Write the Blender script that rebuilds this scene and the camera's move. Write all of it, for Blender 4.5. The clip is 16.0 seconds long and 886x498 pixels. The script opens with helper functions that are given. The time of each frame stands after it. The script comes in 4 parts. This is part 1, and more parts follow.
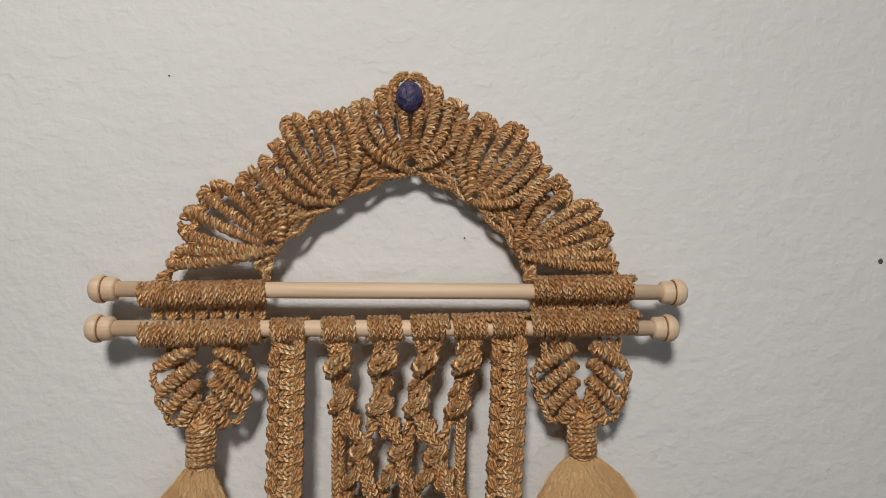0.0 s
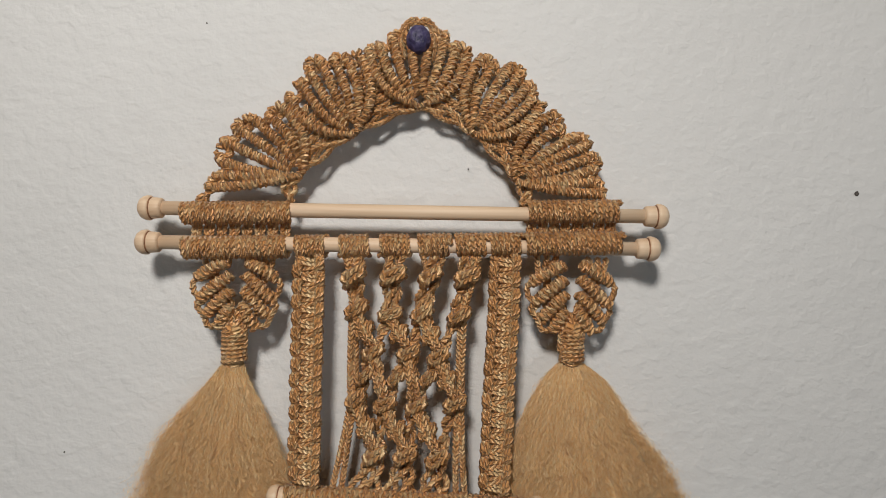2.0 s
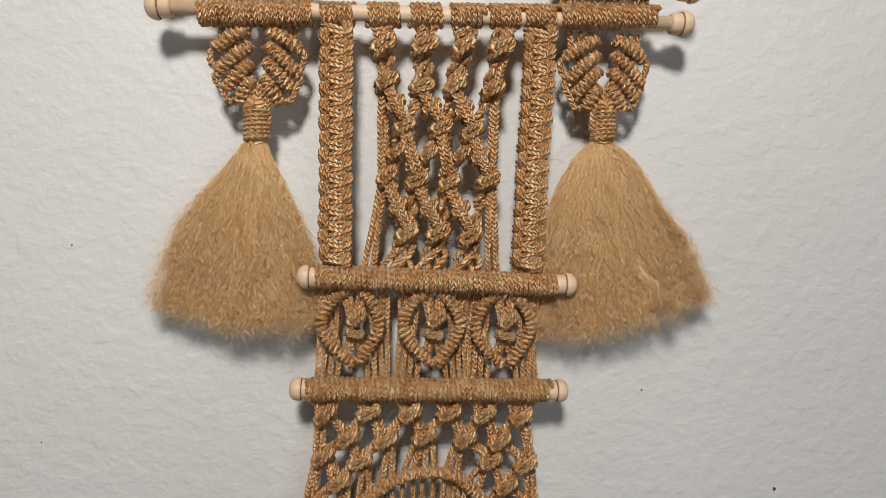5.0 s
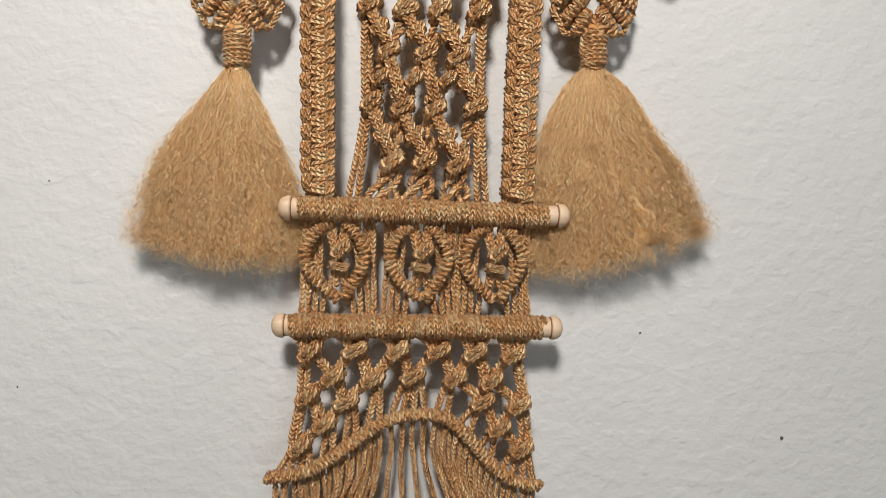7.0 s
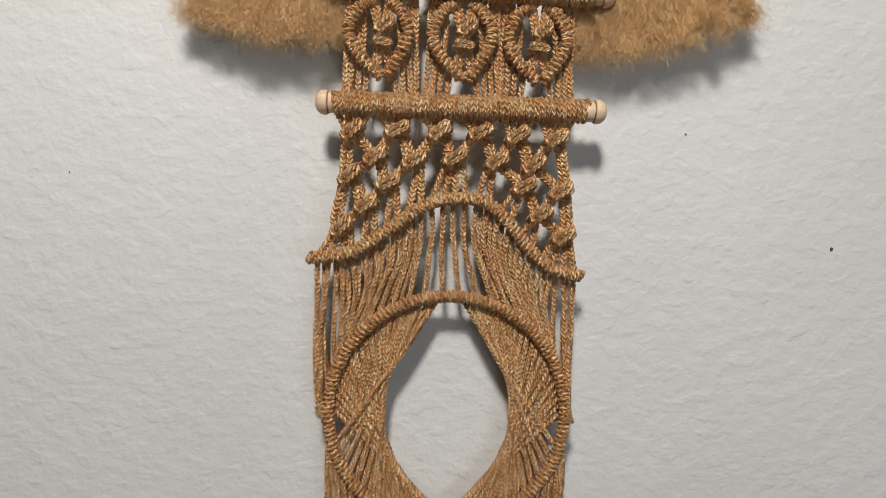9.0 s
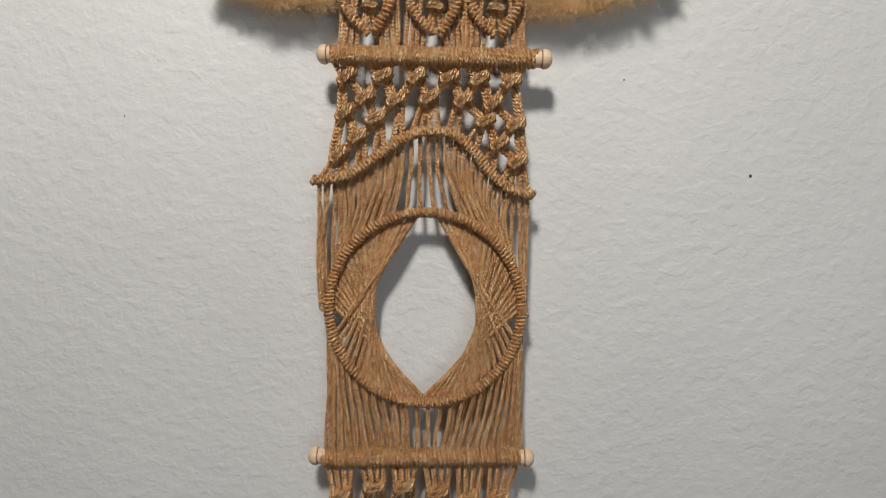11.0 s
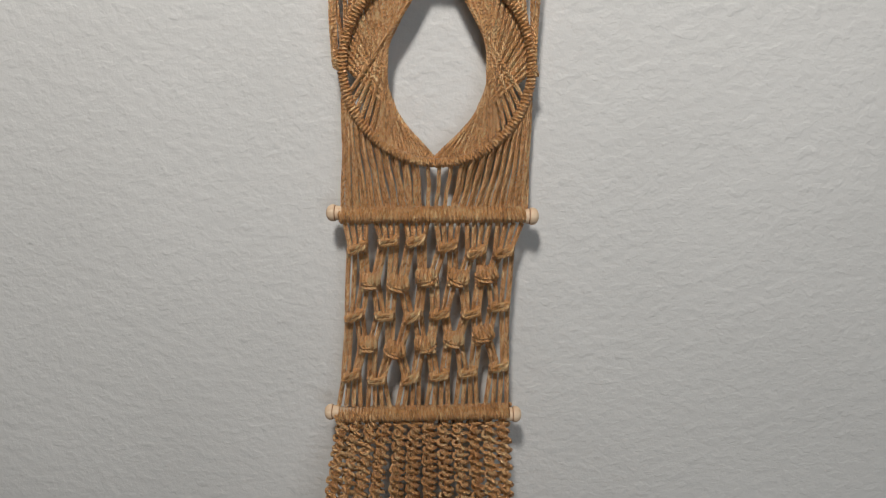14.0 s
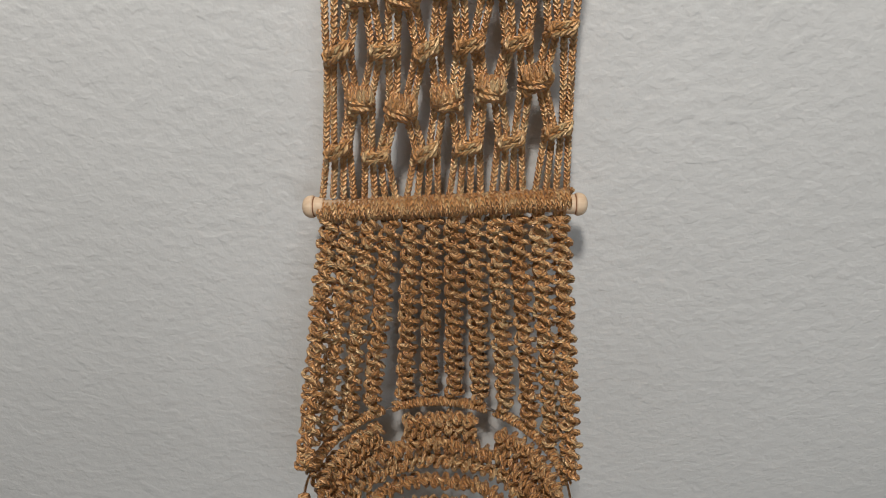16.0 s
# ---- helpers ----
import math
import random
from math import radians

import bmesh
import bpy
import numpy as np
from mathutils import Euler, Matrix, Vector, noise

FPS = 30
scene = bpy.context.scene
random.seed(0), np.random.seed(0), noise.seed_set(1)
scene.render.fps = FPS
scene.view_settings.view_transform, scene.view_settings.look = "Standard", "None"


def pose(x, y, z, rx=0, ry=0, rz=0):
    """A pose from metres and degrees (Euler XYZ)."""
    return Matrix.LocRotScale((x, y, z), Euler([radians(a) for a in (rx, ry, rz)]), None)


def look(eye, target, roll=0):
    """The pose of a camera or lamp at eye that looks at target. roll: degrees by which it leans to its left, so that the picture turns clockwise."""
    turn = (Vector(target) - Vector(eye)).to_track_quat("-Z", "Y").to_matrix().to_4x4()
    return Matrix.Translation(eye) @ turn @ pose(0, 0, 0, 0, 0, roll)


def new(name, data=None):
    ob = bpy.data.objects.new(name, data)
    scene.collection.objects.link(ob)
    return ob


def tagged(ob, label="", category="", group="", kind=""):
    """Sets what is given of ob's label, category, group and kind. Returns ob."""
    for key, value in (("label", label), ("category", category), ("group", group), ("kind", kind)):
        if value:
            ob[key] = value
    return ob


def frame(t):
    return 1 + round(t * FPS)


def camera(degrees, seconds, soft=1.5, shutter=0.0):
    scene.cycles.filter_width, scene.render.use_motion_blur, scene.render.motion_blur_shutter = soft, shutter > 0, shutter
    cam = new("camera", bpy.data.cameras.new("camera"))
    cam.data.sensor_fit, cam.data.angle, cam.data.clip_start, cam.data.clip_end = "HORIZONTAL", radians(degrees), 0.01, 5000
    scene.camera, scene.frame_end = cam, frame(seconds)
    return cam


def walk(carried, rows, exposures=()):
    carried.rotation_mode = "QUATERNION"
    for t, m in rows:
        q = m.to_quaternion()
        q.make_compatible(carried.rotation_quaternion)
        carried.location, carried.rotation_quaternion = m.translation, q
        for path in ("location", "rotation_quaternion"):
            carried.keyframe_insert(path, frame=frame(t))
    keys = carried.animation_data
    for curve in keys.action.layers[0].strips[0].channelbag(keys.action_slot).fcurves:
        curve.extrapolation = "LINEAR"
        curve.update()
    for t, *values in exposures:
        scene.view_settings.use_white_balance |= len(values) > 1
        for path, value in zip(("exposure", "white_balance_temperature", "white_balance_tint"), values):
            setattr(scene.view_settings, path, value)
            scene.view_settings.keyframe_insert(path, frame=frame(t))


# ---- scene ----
cam = camera(69.5, 16.0, soft=0.8)
PATH = [
    (0, (0.009, -0.356, 1.721), (0.105, 1.641, 1.752), 1.7),
    (0.5, (0.008, -0.37, 1.725), (0.083, 1.628, 1.77), 1.0),
    (1, (0.01, -0.383, 1.716), (0.031, 1.616, 1.776), -1.1),
    (1.5, (0.015, -0.393, 1.697), (0.064, 1.606, 1.739), 1.8),
    (2, (0.024, -0.396, 1.686), (0.025, 1.604, 1.671), 2.2),
    (2.5, (0.009, -0.392, 1.682), (0.061, 1.606, 1.631), 1.4),
    (3, (-0.005, -0.407, 1.666), (0.063, 1.59, 1.597), 1.3),
    (3.5, (-0.024, -0.415, 1.645), (0.162, 1.567, 1.451), 1.9),
    (6, (-0.02, -0.377, 1.561), (0.157, 1.605, 1.362), 2.1),
    (6.5, (-0.016, -0.378, 1.549), (0.152, 1.607, 1.376), 1.7),
    (7, (-0.01, -0.383, 1.541), (0.148, 1.606, 1.396), 1.4),
    (7.5, (-0.007, -0.383, 1.524), (0.093, 1.611, 1.406), 0.9),
    (8, (-0.006, -0.378, 1.498), (0.089, 1.614, 1.35), 0.8),
    (8.5, (-0.002, -0.377, 1.461), (0.04, 1.61, 1.241), 0.3),
    (9, (-0.014, -0.391, 1.424), (0.051, 1.6, 1.242), 1.8),
    (9.5, (-0.015, -0.406, 1.419), (0.118, 1.575, 1.178), 1.7),
    (12, (0.043, -0.517, 1.361), (-0.077, 1.473, 1.201), 1.4),
    (12.5, (0.027, -0.521, 1.369), (-0.015, 1.469, 1.174), 1.3),
    (13, (0.015, -0.533, 1.368), (-0.008, 1.447, 1.089), 1.1),
    (13.5, (0.027, -0.538, 1.335), (-0.007, 1.421, 0.934), 0.5),
    (14, (0.027, -0.513, 1.301), (-0.029, 1.4, 0.722), 1.9),
    (14.5, (0.026, -0.517, 1.283), (-0.017, 1.389, 0.679), 2.1),
    (15, (0.019, -0.53, 1.286), (-0.014, 1.368, 0.656), 0.8),
    (15.5, (0.014, -0.489, 1.241), (-0.027, 1.323, 0.395), 1.0),
    (16, (0.011, -0.378, 1.155), (-0.046, 1.404, 0.248), 0.9),
]
EXPOSURES = [(0.0, -0.17), (3.0, 0.05), (5.0, 0.30), (7.0, 0.49), (9.5, 0.58), (12.0, 0.49), (14.5, 0.68), (15.5, 0.76), (16.0, 0.92)]
walk(cam, [(t, look(eye, target, roll)) for t, eye, target, roll in PATH], EXPOSURES)


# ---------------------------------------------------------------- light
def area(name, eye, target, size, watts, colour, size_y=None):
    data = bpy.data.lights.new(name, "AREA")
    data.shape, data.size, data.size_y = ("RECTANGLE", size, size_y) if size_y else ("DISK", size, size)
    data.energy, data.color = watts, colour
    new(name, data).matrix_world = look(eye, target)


area("lamp", (-0.12, -0.85, 2.19), (0, 0, 1.20), 0.16, 8.2, (1.0, 0.955, 0.900))
# Added, unseen fill panel for the cool cast; no window opens behind it.
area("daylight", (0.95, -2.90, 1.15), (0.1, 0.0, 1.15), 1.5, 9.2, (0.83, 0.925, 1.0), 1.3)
world = bpy.data.worlds.new("world")
world.use_nodes = True
world.node_tree.nodes["Background"].inputs[0].default_value = (0.6, 0.7, 0.8, 1)
world.node_tree.nodes["Background"].inputs[1].default_value = 0.3
scene.world = world


# ---------------------------------------------------------------- materials
class Nodes:
    """A small helper that writes node trees."""

    def __init__(self, name, rough=0.5, metal=0.0, spec=0.5):
        self.mat = bpy.data.materials.new(name)
        self.mat.use_nodes = True
        self.tree = self.mat.node_tree
        self.out = self.tree.nodes["Principled BSDF"]
        self.out.inputs["Roughness"].default_value = rough
        self.out.inputs["Metallic"].default_value = metal
        self.out.inputs["Specular IOR Level"].default_value = spec

    def add(self, kind, **sets):
        node = self.tree.nodes.new(kind)
        for key, value in sets.items():
            setattr(node, key, value)
        return node

    def link(self, a, b):
        self.tree.links.new(a, b)

    def maths(self, op, a, b=0.0, c=0.0):
        node = self.add("ShaderNodeMath", operation=op)
        for n, v in enumerate((a, b, c)):
            if isinstance(v, (int, float)):
                node.inputs[n].default_value = v
            else:
                self.link(v, node.inputs[n])
        return node.outputs[0]

    def noise(self, vector, scale, detail=3.0, rough=0.5, lacun=2.0):
        node = self.add("ShaderNodeTexNoise")
        node.inputs["Scale"].default_value, node.inputs["Detail"].default_value = scale, detail
        node.inputs["Roughness"].default_value, node.inputs["Lacunarity"].default_value = rough, lacun
        if vector is not None:
            self.link(vector, node.inputs["Vector"])
        return node.outputs["Fac"]

    def ramp(self, fac, *stops):
        node = self.add("ShaderNodeValToRGB")
        while len(node.color_ramp.elements) < len(stops):
            node.color_ramp.elements.new(0.5)
        for e, (place, colour) in zip(node.color_ramp.elements, stops):
            e.position, e.color = place, (*colour, 1)
        self.link(fac, node.inputs[0])
        return node.outputs[0]

    def scaled(self, vector, x, y, z):
        node = self.add("ShaderNodeMapping")
        node.inputs["Scale"].default_value = (x, y, z)
        self.link(vector, node.inputs["Vector"])
        return node.outputs[0]

    def bump(self, height, strength, distance, below=None):
        node = self.add("ShaderNodeBump")
        node.inputs["Strength"].default_value, node.inputs["Distance"].default_value = strength, distance
        self.link(height, node.inputs["Height"])
        if below is not None:
            self.link(below, node.inputs["Normal"])
        return node.outputs[0]


def cord_material(name, dark, mid, light, strand=0.0027, rough=0.32):
    """Shiny plaited cord: a herringbone of strands along the cord's length."""
    n = Nodes(name, rough, 0.12, 0.8)
    uv = n.add("ShaderNodeUVMap", uv_map="uv").outputs[0]
    split = n.add("ShaderNodeSeparateXYZ")
    n.link(uv, split.inputs[0])
    u, v = split.outputs[0], split.outputs[1]
    vee = n.maths("PINGPONG", n.maths("MULTIPLY", v, 4.0), 1.0)
    phase = n.maths("ADD", n.maths("DIVIDE", u, strand), n.maths("MULTIPLY", vee, 0.9))
    phase = n.maths("ADD", phase, n.maths("MULTIPLY", n.noise(n.scaled(uv, 420, 3, 1), 1.0, 1.0), 0.9))
    strands = n.maths("ABSOLUTE", n.maths("SINE", n.maths("MULTIPLY", phase, math.pi)))
    seam = n.maths("POWER", n.maths("SINE", n.maths("MULTIPLY", vee, math.pi)), 0.35)
    height = n.maths("MULTIPLY", n.maths("POWER", strands, 0.6), seam)
    fibre = n.noise(n.scaled(uv, 1500, 45, 1), 1.0, 2.0)
    yarn = n.add("ShaderNodeTexWhiteNoise", noise_dimensions="2D")
    cell = n.add("ShaderNodeCombineXYZ")
    n.link(n.maths("FLOOR", phase), cell.inputs[0])
    n.link(n.maths("FLOOR", n.maths("MULTIPLY", v, 4.0)), cell.inputs[1])
    n.link(cell.outputs[0], yarn.inputs["Vector"])
    geo = n.add("ShaderNodeTexCoord").outputs["Object"]
    patch = n.noise(geo, 90.0, 3.0)
    info = n.add("ShaderNodeObjectInfo").outputs["Random"]
    tone = n.maths("ADD", n.maths("MULTIPLY", fibre, 0.40), n.maths("ADD", n.maths("MULTIPLY", patch, 0.32), n.maths("MULTIPLY", info, 0.10)))
    # Random yarn tones, contrast raised to stand in for satin highlights and crevices.
    tone = n.maths("ADD", tone, n.maths("SUBTRACT", n.maths("MULTIPLY", yarn.outputs["Value"], 0.32), 0.08))
    n.link(n.ramp(tone, (0.22, dark), (0.47, mid), (0.72, light)), n.out.inputs["Base Color"])
    n.out.inputs["Sheen Weight"].default_value = 0.15
    n.out.inputs["Sheen Roughness"].default_value = 0.4
    n.link(n.bump(fibre, 0.6, 0.0005, n.bump(height, 1.0, 0.0021)), n.out.inputs["Normal"])
    return n.mat


CORD = cord_material("tan_cord", (0.43, 0.180, 0.052), (0.86, 0.415, 0.145), (0.99, 0.70, 0.36))


def yarn_material():
    n = Nodes("combed_yarn", 0.38, 0, 0.5)
    uv = n.add("ShaderNodeUVMap", uv_map="uv").outputs[0]
    info = n.noise(n.scaled(uv, 60, 40, 1), 1.0, 3.0)
    island = n.add("ShaderNodeNewGeometry").outputs["Random Per Island"]
    at = n.add("ShaderNodeTexCoord").outputs["Object"]
    grain = n.noise(n.scaled(at, 1, 1, 0.55), 950.0, 2.0, 0.6)
    tone = n.maths("ADD", n.maths("MULTIPLY", island, 0.34), n.maths("MULTIPLY", info, 0.85))
    # Grain also goes into the colour, standing in for glints off crimped fibres.
    tone = n.maths("ADD", tone, n.maths("MULTIPLY", grain, 0.55))
    tone = n.maths("SUBTRACT", tone, 0.33)
    n.link(n.bump(grain, 0.8, 0.0012), n.out.inputs["Normal"])
    n.link(n.ramp(tone, (0.24, (0.68, 0.370, 0.130)), (0.5, (0.95, 0.600, 0.255)), (0.76, (0.99, 0.83, 0.52))), n.out.inputs["Base Color"])
    n.out.inputs["Sheen Weight"].default_value = 0.3
    # fine fibres let some light through
    thin = n.add("ShaderNodeBsdfTranslucent")
    thin.inputs[0].default_value = (0.92, 0.62, 0.30, 1)
    mix = n.add("ShaderNodeMixShader")
    mix.inputs[0].default_value = 0.14
    n.link(n.out.outputs[0], mix.inputs[1])
    n.link(thin.outputs[0], mix.inputs[2])
    n.link(mix.outputs[0], n.tree.nodes["Material Output"].inputs[0])
    return n.mat


YARN = yarn_material()


def wood_material():
    n = Nodes("pale_wood", 0.5, 0, 0.35)
    at = n.add("ShaderNodeTexCoord").outputs["Object"]
    grain = n.noise(n.scaled(at, 14, 500, 500), 1.0, 4.0, 0.6)
    broad = n.noise(n.scaled(at, 6, 90, 90), 1.0, 2.0)
    tone = n.maths("ADD", n.maths("MULTIPLY", grain, 0.5), n.maths("MULTIPLY", broad, 0.5))
    n.link(n.ramp(tone, (0.3, (0.60, 0.39, 0.235)), (0.5, (0.74, 0.54, 0.365)), (0.7, (0.82, 0.64, 0.46))), n.out.inputs["Base Color"])
    n.link(n.bump(grain, 0.25, 0.0002), n.out.inputs["Normal"])
    return n.mat


WOOD = wood_material()


def groove_material():
    n = Nodes("dark_groove", 0.7)
    at = n.add("ShaderNodeTexCoord").outputs["Object"]
    n.link(n.ramp(n.noise(at, 400, 3), (0.3, (0.16, 0.07, 0.03)), (0.7, (0.33, 0.16, 0.08))), n.out.inputs["Base Color"])
    return n.mat


GROOVE = groove_material()


def plaster_material():
    """Off-white painted wall with a soft roller and knock-down relief."""
    n = Nodes("painted_plaster", 0.62, 0, 0.3)
    at = n.add("ShaderNodeTexCoord").outputs["Object"]
    soft = n.noise(n.scaled(at, 1, 1, 1.15), 125.0, 3.0, 0.45)
    fine = n.noise(at, 300.0, 3.0, 0.6)
    blot = n.noise(n.scaled(at, 1, 1, 1.3), 70.0, 2.0)
    flat = n.ramp(blot, (0.52, (0, 0, 0)), (0.60, (1, 1, 1)))
    broad = n.noise(at, 5.0, 3.0)
    n.link(n.ramp(broad, (0.3, (0.695, 0.69, 0.675)), (0.7, (0.75, 0.745, 0.73))), n.out.inputs["Base Color"])
    low = n.bump(soft, 0.52, 0.0018)
    low = n.bump(flat, 0.30, 0.0005, low)
    n.link(n.bump(fine, 0.45, 0.0006, low), n.out.inputs["Normal"])
    return n.mat


PLASTER = plaster_material()


def plain_material(name, a, b, scale, rough, metal=0.0, bump=0.0):
    n = Nodes(name, rough, metal)
    at = n.add("ShaderNodeTexCoord").outputs["Object"]
    f = n.noise(at, scale, 4.0, 0.6)
    n.link(n.ramp(f, (0.35, a), (0.65, b)), n.out.inputs["Base Color"])
    if bump:
        n.link(n.bump(f, 1.0, bump), n.out.inputs["Normal"])
    return n.mat


BEAD = plain_material("violet_bead", (0.018, 0.016, 0.055), (0.075, 0.060, 0.150), 330.0, 0.45, 0, 0.0012)
STEEL = plain_material("bright_wire", (0.75, 0.73, 0.70), (0.85, 0.84, 0.82), 200.0, 0.22, 1.0)
SPOT = plain_material("dark_spot", (0.05, 0.045, 0.04), (0.12, 0.10, 0.09), 500.0, 0.8)
FLOOR = plain_material("carpet", (0.25, 0.22, 0.19), (0.36, 0.32, 0.28), 300.0, 0.9, 0, 0.002)


# ---------------------------------------------------------------- mesh helpers
def smooth_path(points, step=0.0015, closed=False):
    """Catmull-Rom through the points, at about even steps."""
    p = np.array(points, float)
    if closed:
        p = np.vstack([p[-1:], p, p[:2]])
    else:
        p = np.vstack([2 * p[0] - p[1], p, 2 * p[-1] - p[-2]])
    out = []
    for a, b, c, d in zip(p[:-3], p[1:-2], p[2:-1], p[3:]):
        k = max(2, int(np.linalg.norm(c - b) / step) + 1)
        t = np.linspace(0, 1, k, endpoint=False)[:, None]
        out.append(0.5 * (2 * b + (c - a) * t + (2 * a - 5 * b + 4 * c - d) * t**2 + (3 * b - a - 3 * c + d) * t**3))
    if not closed:
        out.append(p[-2:-1])
    return np.vstack(out)


def frames(path):
    """Tangents and two normals along a path, carried without twist."""
    t = np.gradient(path, axis=0)
    t /= np.linalg.norm(t, axis=1)[:, None] + 1e-12
    n = np.zeros_like(t)
    first = np.array((0.0, -1.0, 0.0)) if abs(t[0][1]) < 0.9 else np.array((1.0, 0.0, 0.0))
    cur = first - t[0] * (first @ t[0])
    for i in range(len(t)):
        cur = cur - t[i] * (cur @ t[i])
        cur /= math.sqrt(cur @ cur) + 1e-12
        n[i] = cur
    return t, n, np.cross(t, n)


class Soup:
    """Collects tubes into one mesh."""

    def __init__(self):
        self.v, self.f, self.uv, self.count = [], [], [], 0

    def tube(self, path, r=0.0015, sides=7, closed=False, squash=1.0, normals=None, radii=None, plies=True):
        """A cord along a path; thin cords are two plies laid round each other."""
        path = np.asarray(path, float)
        plies = plies and 0.0012 < r < 0.0021
        if plies:
            sides = 10
            s = np.r_[0, np.cumsum(np.linalg.norm(np.diff(path, axis=0), axis=1))]
            q = np.linspace(0, s[-1], max(3, int(s[-1] / 0.00125) + 1))
            if normals is not None:
                normals = np.stack([np.interp(q, s, normals[:, c]) for c in range(3)], -1)
                normals /= np.linalg.norm(normals, axis=1)[:, None] + 1e-12
            path = np.stack([np.interp(q, s, path[:, c]) for c in range(3)], -1)
        if normals is None:
            t, n, b = frames(path)
        else:
            t = np.gradient(path, axis=0)
            t /= np.linalg.norm(t, axis=1)[:, None] + 1e-12
            n = normals
            b = np.cross(t, n)
        rr = np.full(len(path), r) if radii is None else np.asarray(radii, float)
        if not closed:
            path = np.vstack([path[0] - t[0] * r * 0.6, path, path[-1] + t[-1] * r * 0.6])
            n, b = np.vstack([n[:1], n, n[-1:]]), np.vstack([b[:1], b, b[-1:]])
            rr = np.r_[rr[0] * 0.15, rr, rr[-1] * 0.15]
        k = len(path)
        a = np.arange(sides) * 2 * math.pi / sides
        ring = (np.cos(a)[None, :, None] * n[:, None] * squash + np.sin(a)[None, :, None] * b[:, None]) * rr[:, None, None]
        if plies:
            lay = np.arange(k) * 0.00125 * 2 * math.pi / 0.0058 + random.random() * 6
            ring *= (0.54 + 0.72 * np.abs(np.cos(a[None, :] - lay[:, None])))[:, :, None]
        verts = (path[:, None] + ring).reshape(-1, 3)
        length = np.r_[0, np.cumsum(np.linalg.norm(np.diff(path, axis=0), axis=1))] + random.random()
        rows = k if closed else k - 1
        i, j = np.meshgrid(np.arange(rows), np.arange(sides), indexing="ij")
        i2, j2 = (i + 1) % k, (j + 1) % sides
        self.f.append((np.stack([i * sides + j, i2 * sides + j, i2 * sides + j2, i * sides + j2], -1) + self.count).reshape(-1, 4))
        ll = np.r_[length, length[-1] + np.linalg.norm(path[0] - path[-1])]
        u0, u1, v0, v1 = ll[i], ll[i + 1], j / sides, (j + 1) / sides
        self.uv.append(np.stack([u0, v0, u1, v0, u1, v1, u0, v1], -1).reshape(-1, 2))
        self.v.append(verts)
        self.count += len(verts)
        return self

    def wrap(self, path, core, r, pitch, sides=7, turn=14, squash=1.0, wobble=0.0, start=0.0, taper=0.0):
        """A cord wound round a path; taper narrows its first third."""
        path = np.asarray(path, float)
        s = np.r_[0, np.cumsum(np.linalg.norm(np.diff(path, axis=0), axis=1))]
        t, n, b = frames(path)
        k = max(6, int(s[-1] / pitch * turn))
        q = np.linspace(0, s[-1], k)
        at, nn, bb = (np.stack([np.interp(q, s, m[:, c]) for c in range(3)], -1) for m in (path, n, b))
        ang = start + q / pitch * 2 * math.pi
        rad = nn * np.cos(ang)[:, None] + bb * np.sin(ang)[:, None]
        c = core * (1 + wobble * np.sin(q * 700 + start * 3) * np.sin(q * 233))
        c = c * (1 - taper * np.clip(1 - q / s[-1] * 2.6, 0, 1))
        return self.tube(at + rad * c[:, None], r, sides, squash=squash, normals=rad)

    def quads(self, verts, faces, uv):
        self.v.append(np.asarray(verts, float))
        self.f.append(np.asarray(faces) + self.count)
        self.uv.append(np.asarray(uv, float).reshape(-1, 2))
        self.count += len(verts)

    def mesh(self, name, origin=(0, 0, 0)):
        v, f, uv = np.vstack(self.v) - np.array(origin), np.vstack(self.f), np.vstack(self.uv)
        me = bpy.data.meshes.new(name)
        me.vertices.add(len(v))
        me.vertices.foreach_set("co", v.astype(np.float32).ravel())
        me.loops.add(f.size)
        me.loops.foreach_set("vertex_index", f.astype(np.int32).ravel())
        me.polygons.add(len(f))
        me.polygons.foreach_set("loop_start", (np.arange(len(f)) * 4).astype(np.int32))
        me.uv_layers.new(name="uv").data.foreach_set("uv", uv.astype(np.float32).ravel())
        me.update(calc_edges=True)
        me.shade_smooth()
        return me


PLACE = {}


def put(name, me, material, parent, at=(0, 0, 0), label="", spin=None):
    """One mesh object under a thing or a part, at a place in the world."""
    if not me.materials:
        me.materials.append(material)
    ob = new(name, me)
    base = PLACE.get(parent.name, Vector((0, 0, 0))) if parent else Vector((0, 0, 0))
    ob.parent = parent
    ob.location = Vector(at) - base
    if spin:
        ob.rotation_euler = spin
    PLACE[ob.name] = Vector(at)
    return tagged(ob, label)


def part(name, soup, material, parent, label=""):
    """The soup's tubes as one part, its origin in the middle of them."""
    v = np.vstack(soup.v)
    mid = tuple((v.min(0) + v.max(0)) / 2)
    return put(name, soup.mesh(name, mid), material, parent, mid, label)


def lathe(profile, sides=28):
    """A turned solid along x, from (x, radius) pairs."""
    bm = bmesh.new()
    rings = []
    for x, r in profile:
        rings.append([bm.verts.new((x, r * math.cos(a), r * math.sin(a))) for a in np.arange(sides) * 2 * math.pi / sides])
    for a, b in zip(rings, rings[1:]):
        for i in range(sides):
            bm.faces.new((a[i], a[(i + 1) % sides], b[(i + 1) % sides], b[i]))
    bm.faces.new(rings[0][::-1])
    bm.faces.new(rings[-1])
    bmesh.ops.recalc_face_normals(bm, faces=bm.faces)
    me = bpy.data.meshes.new("turned")
    bm.to_mesh(me)
    bm.free()
    me.shade_smooth()
    return me


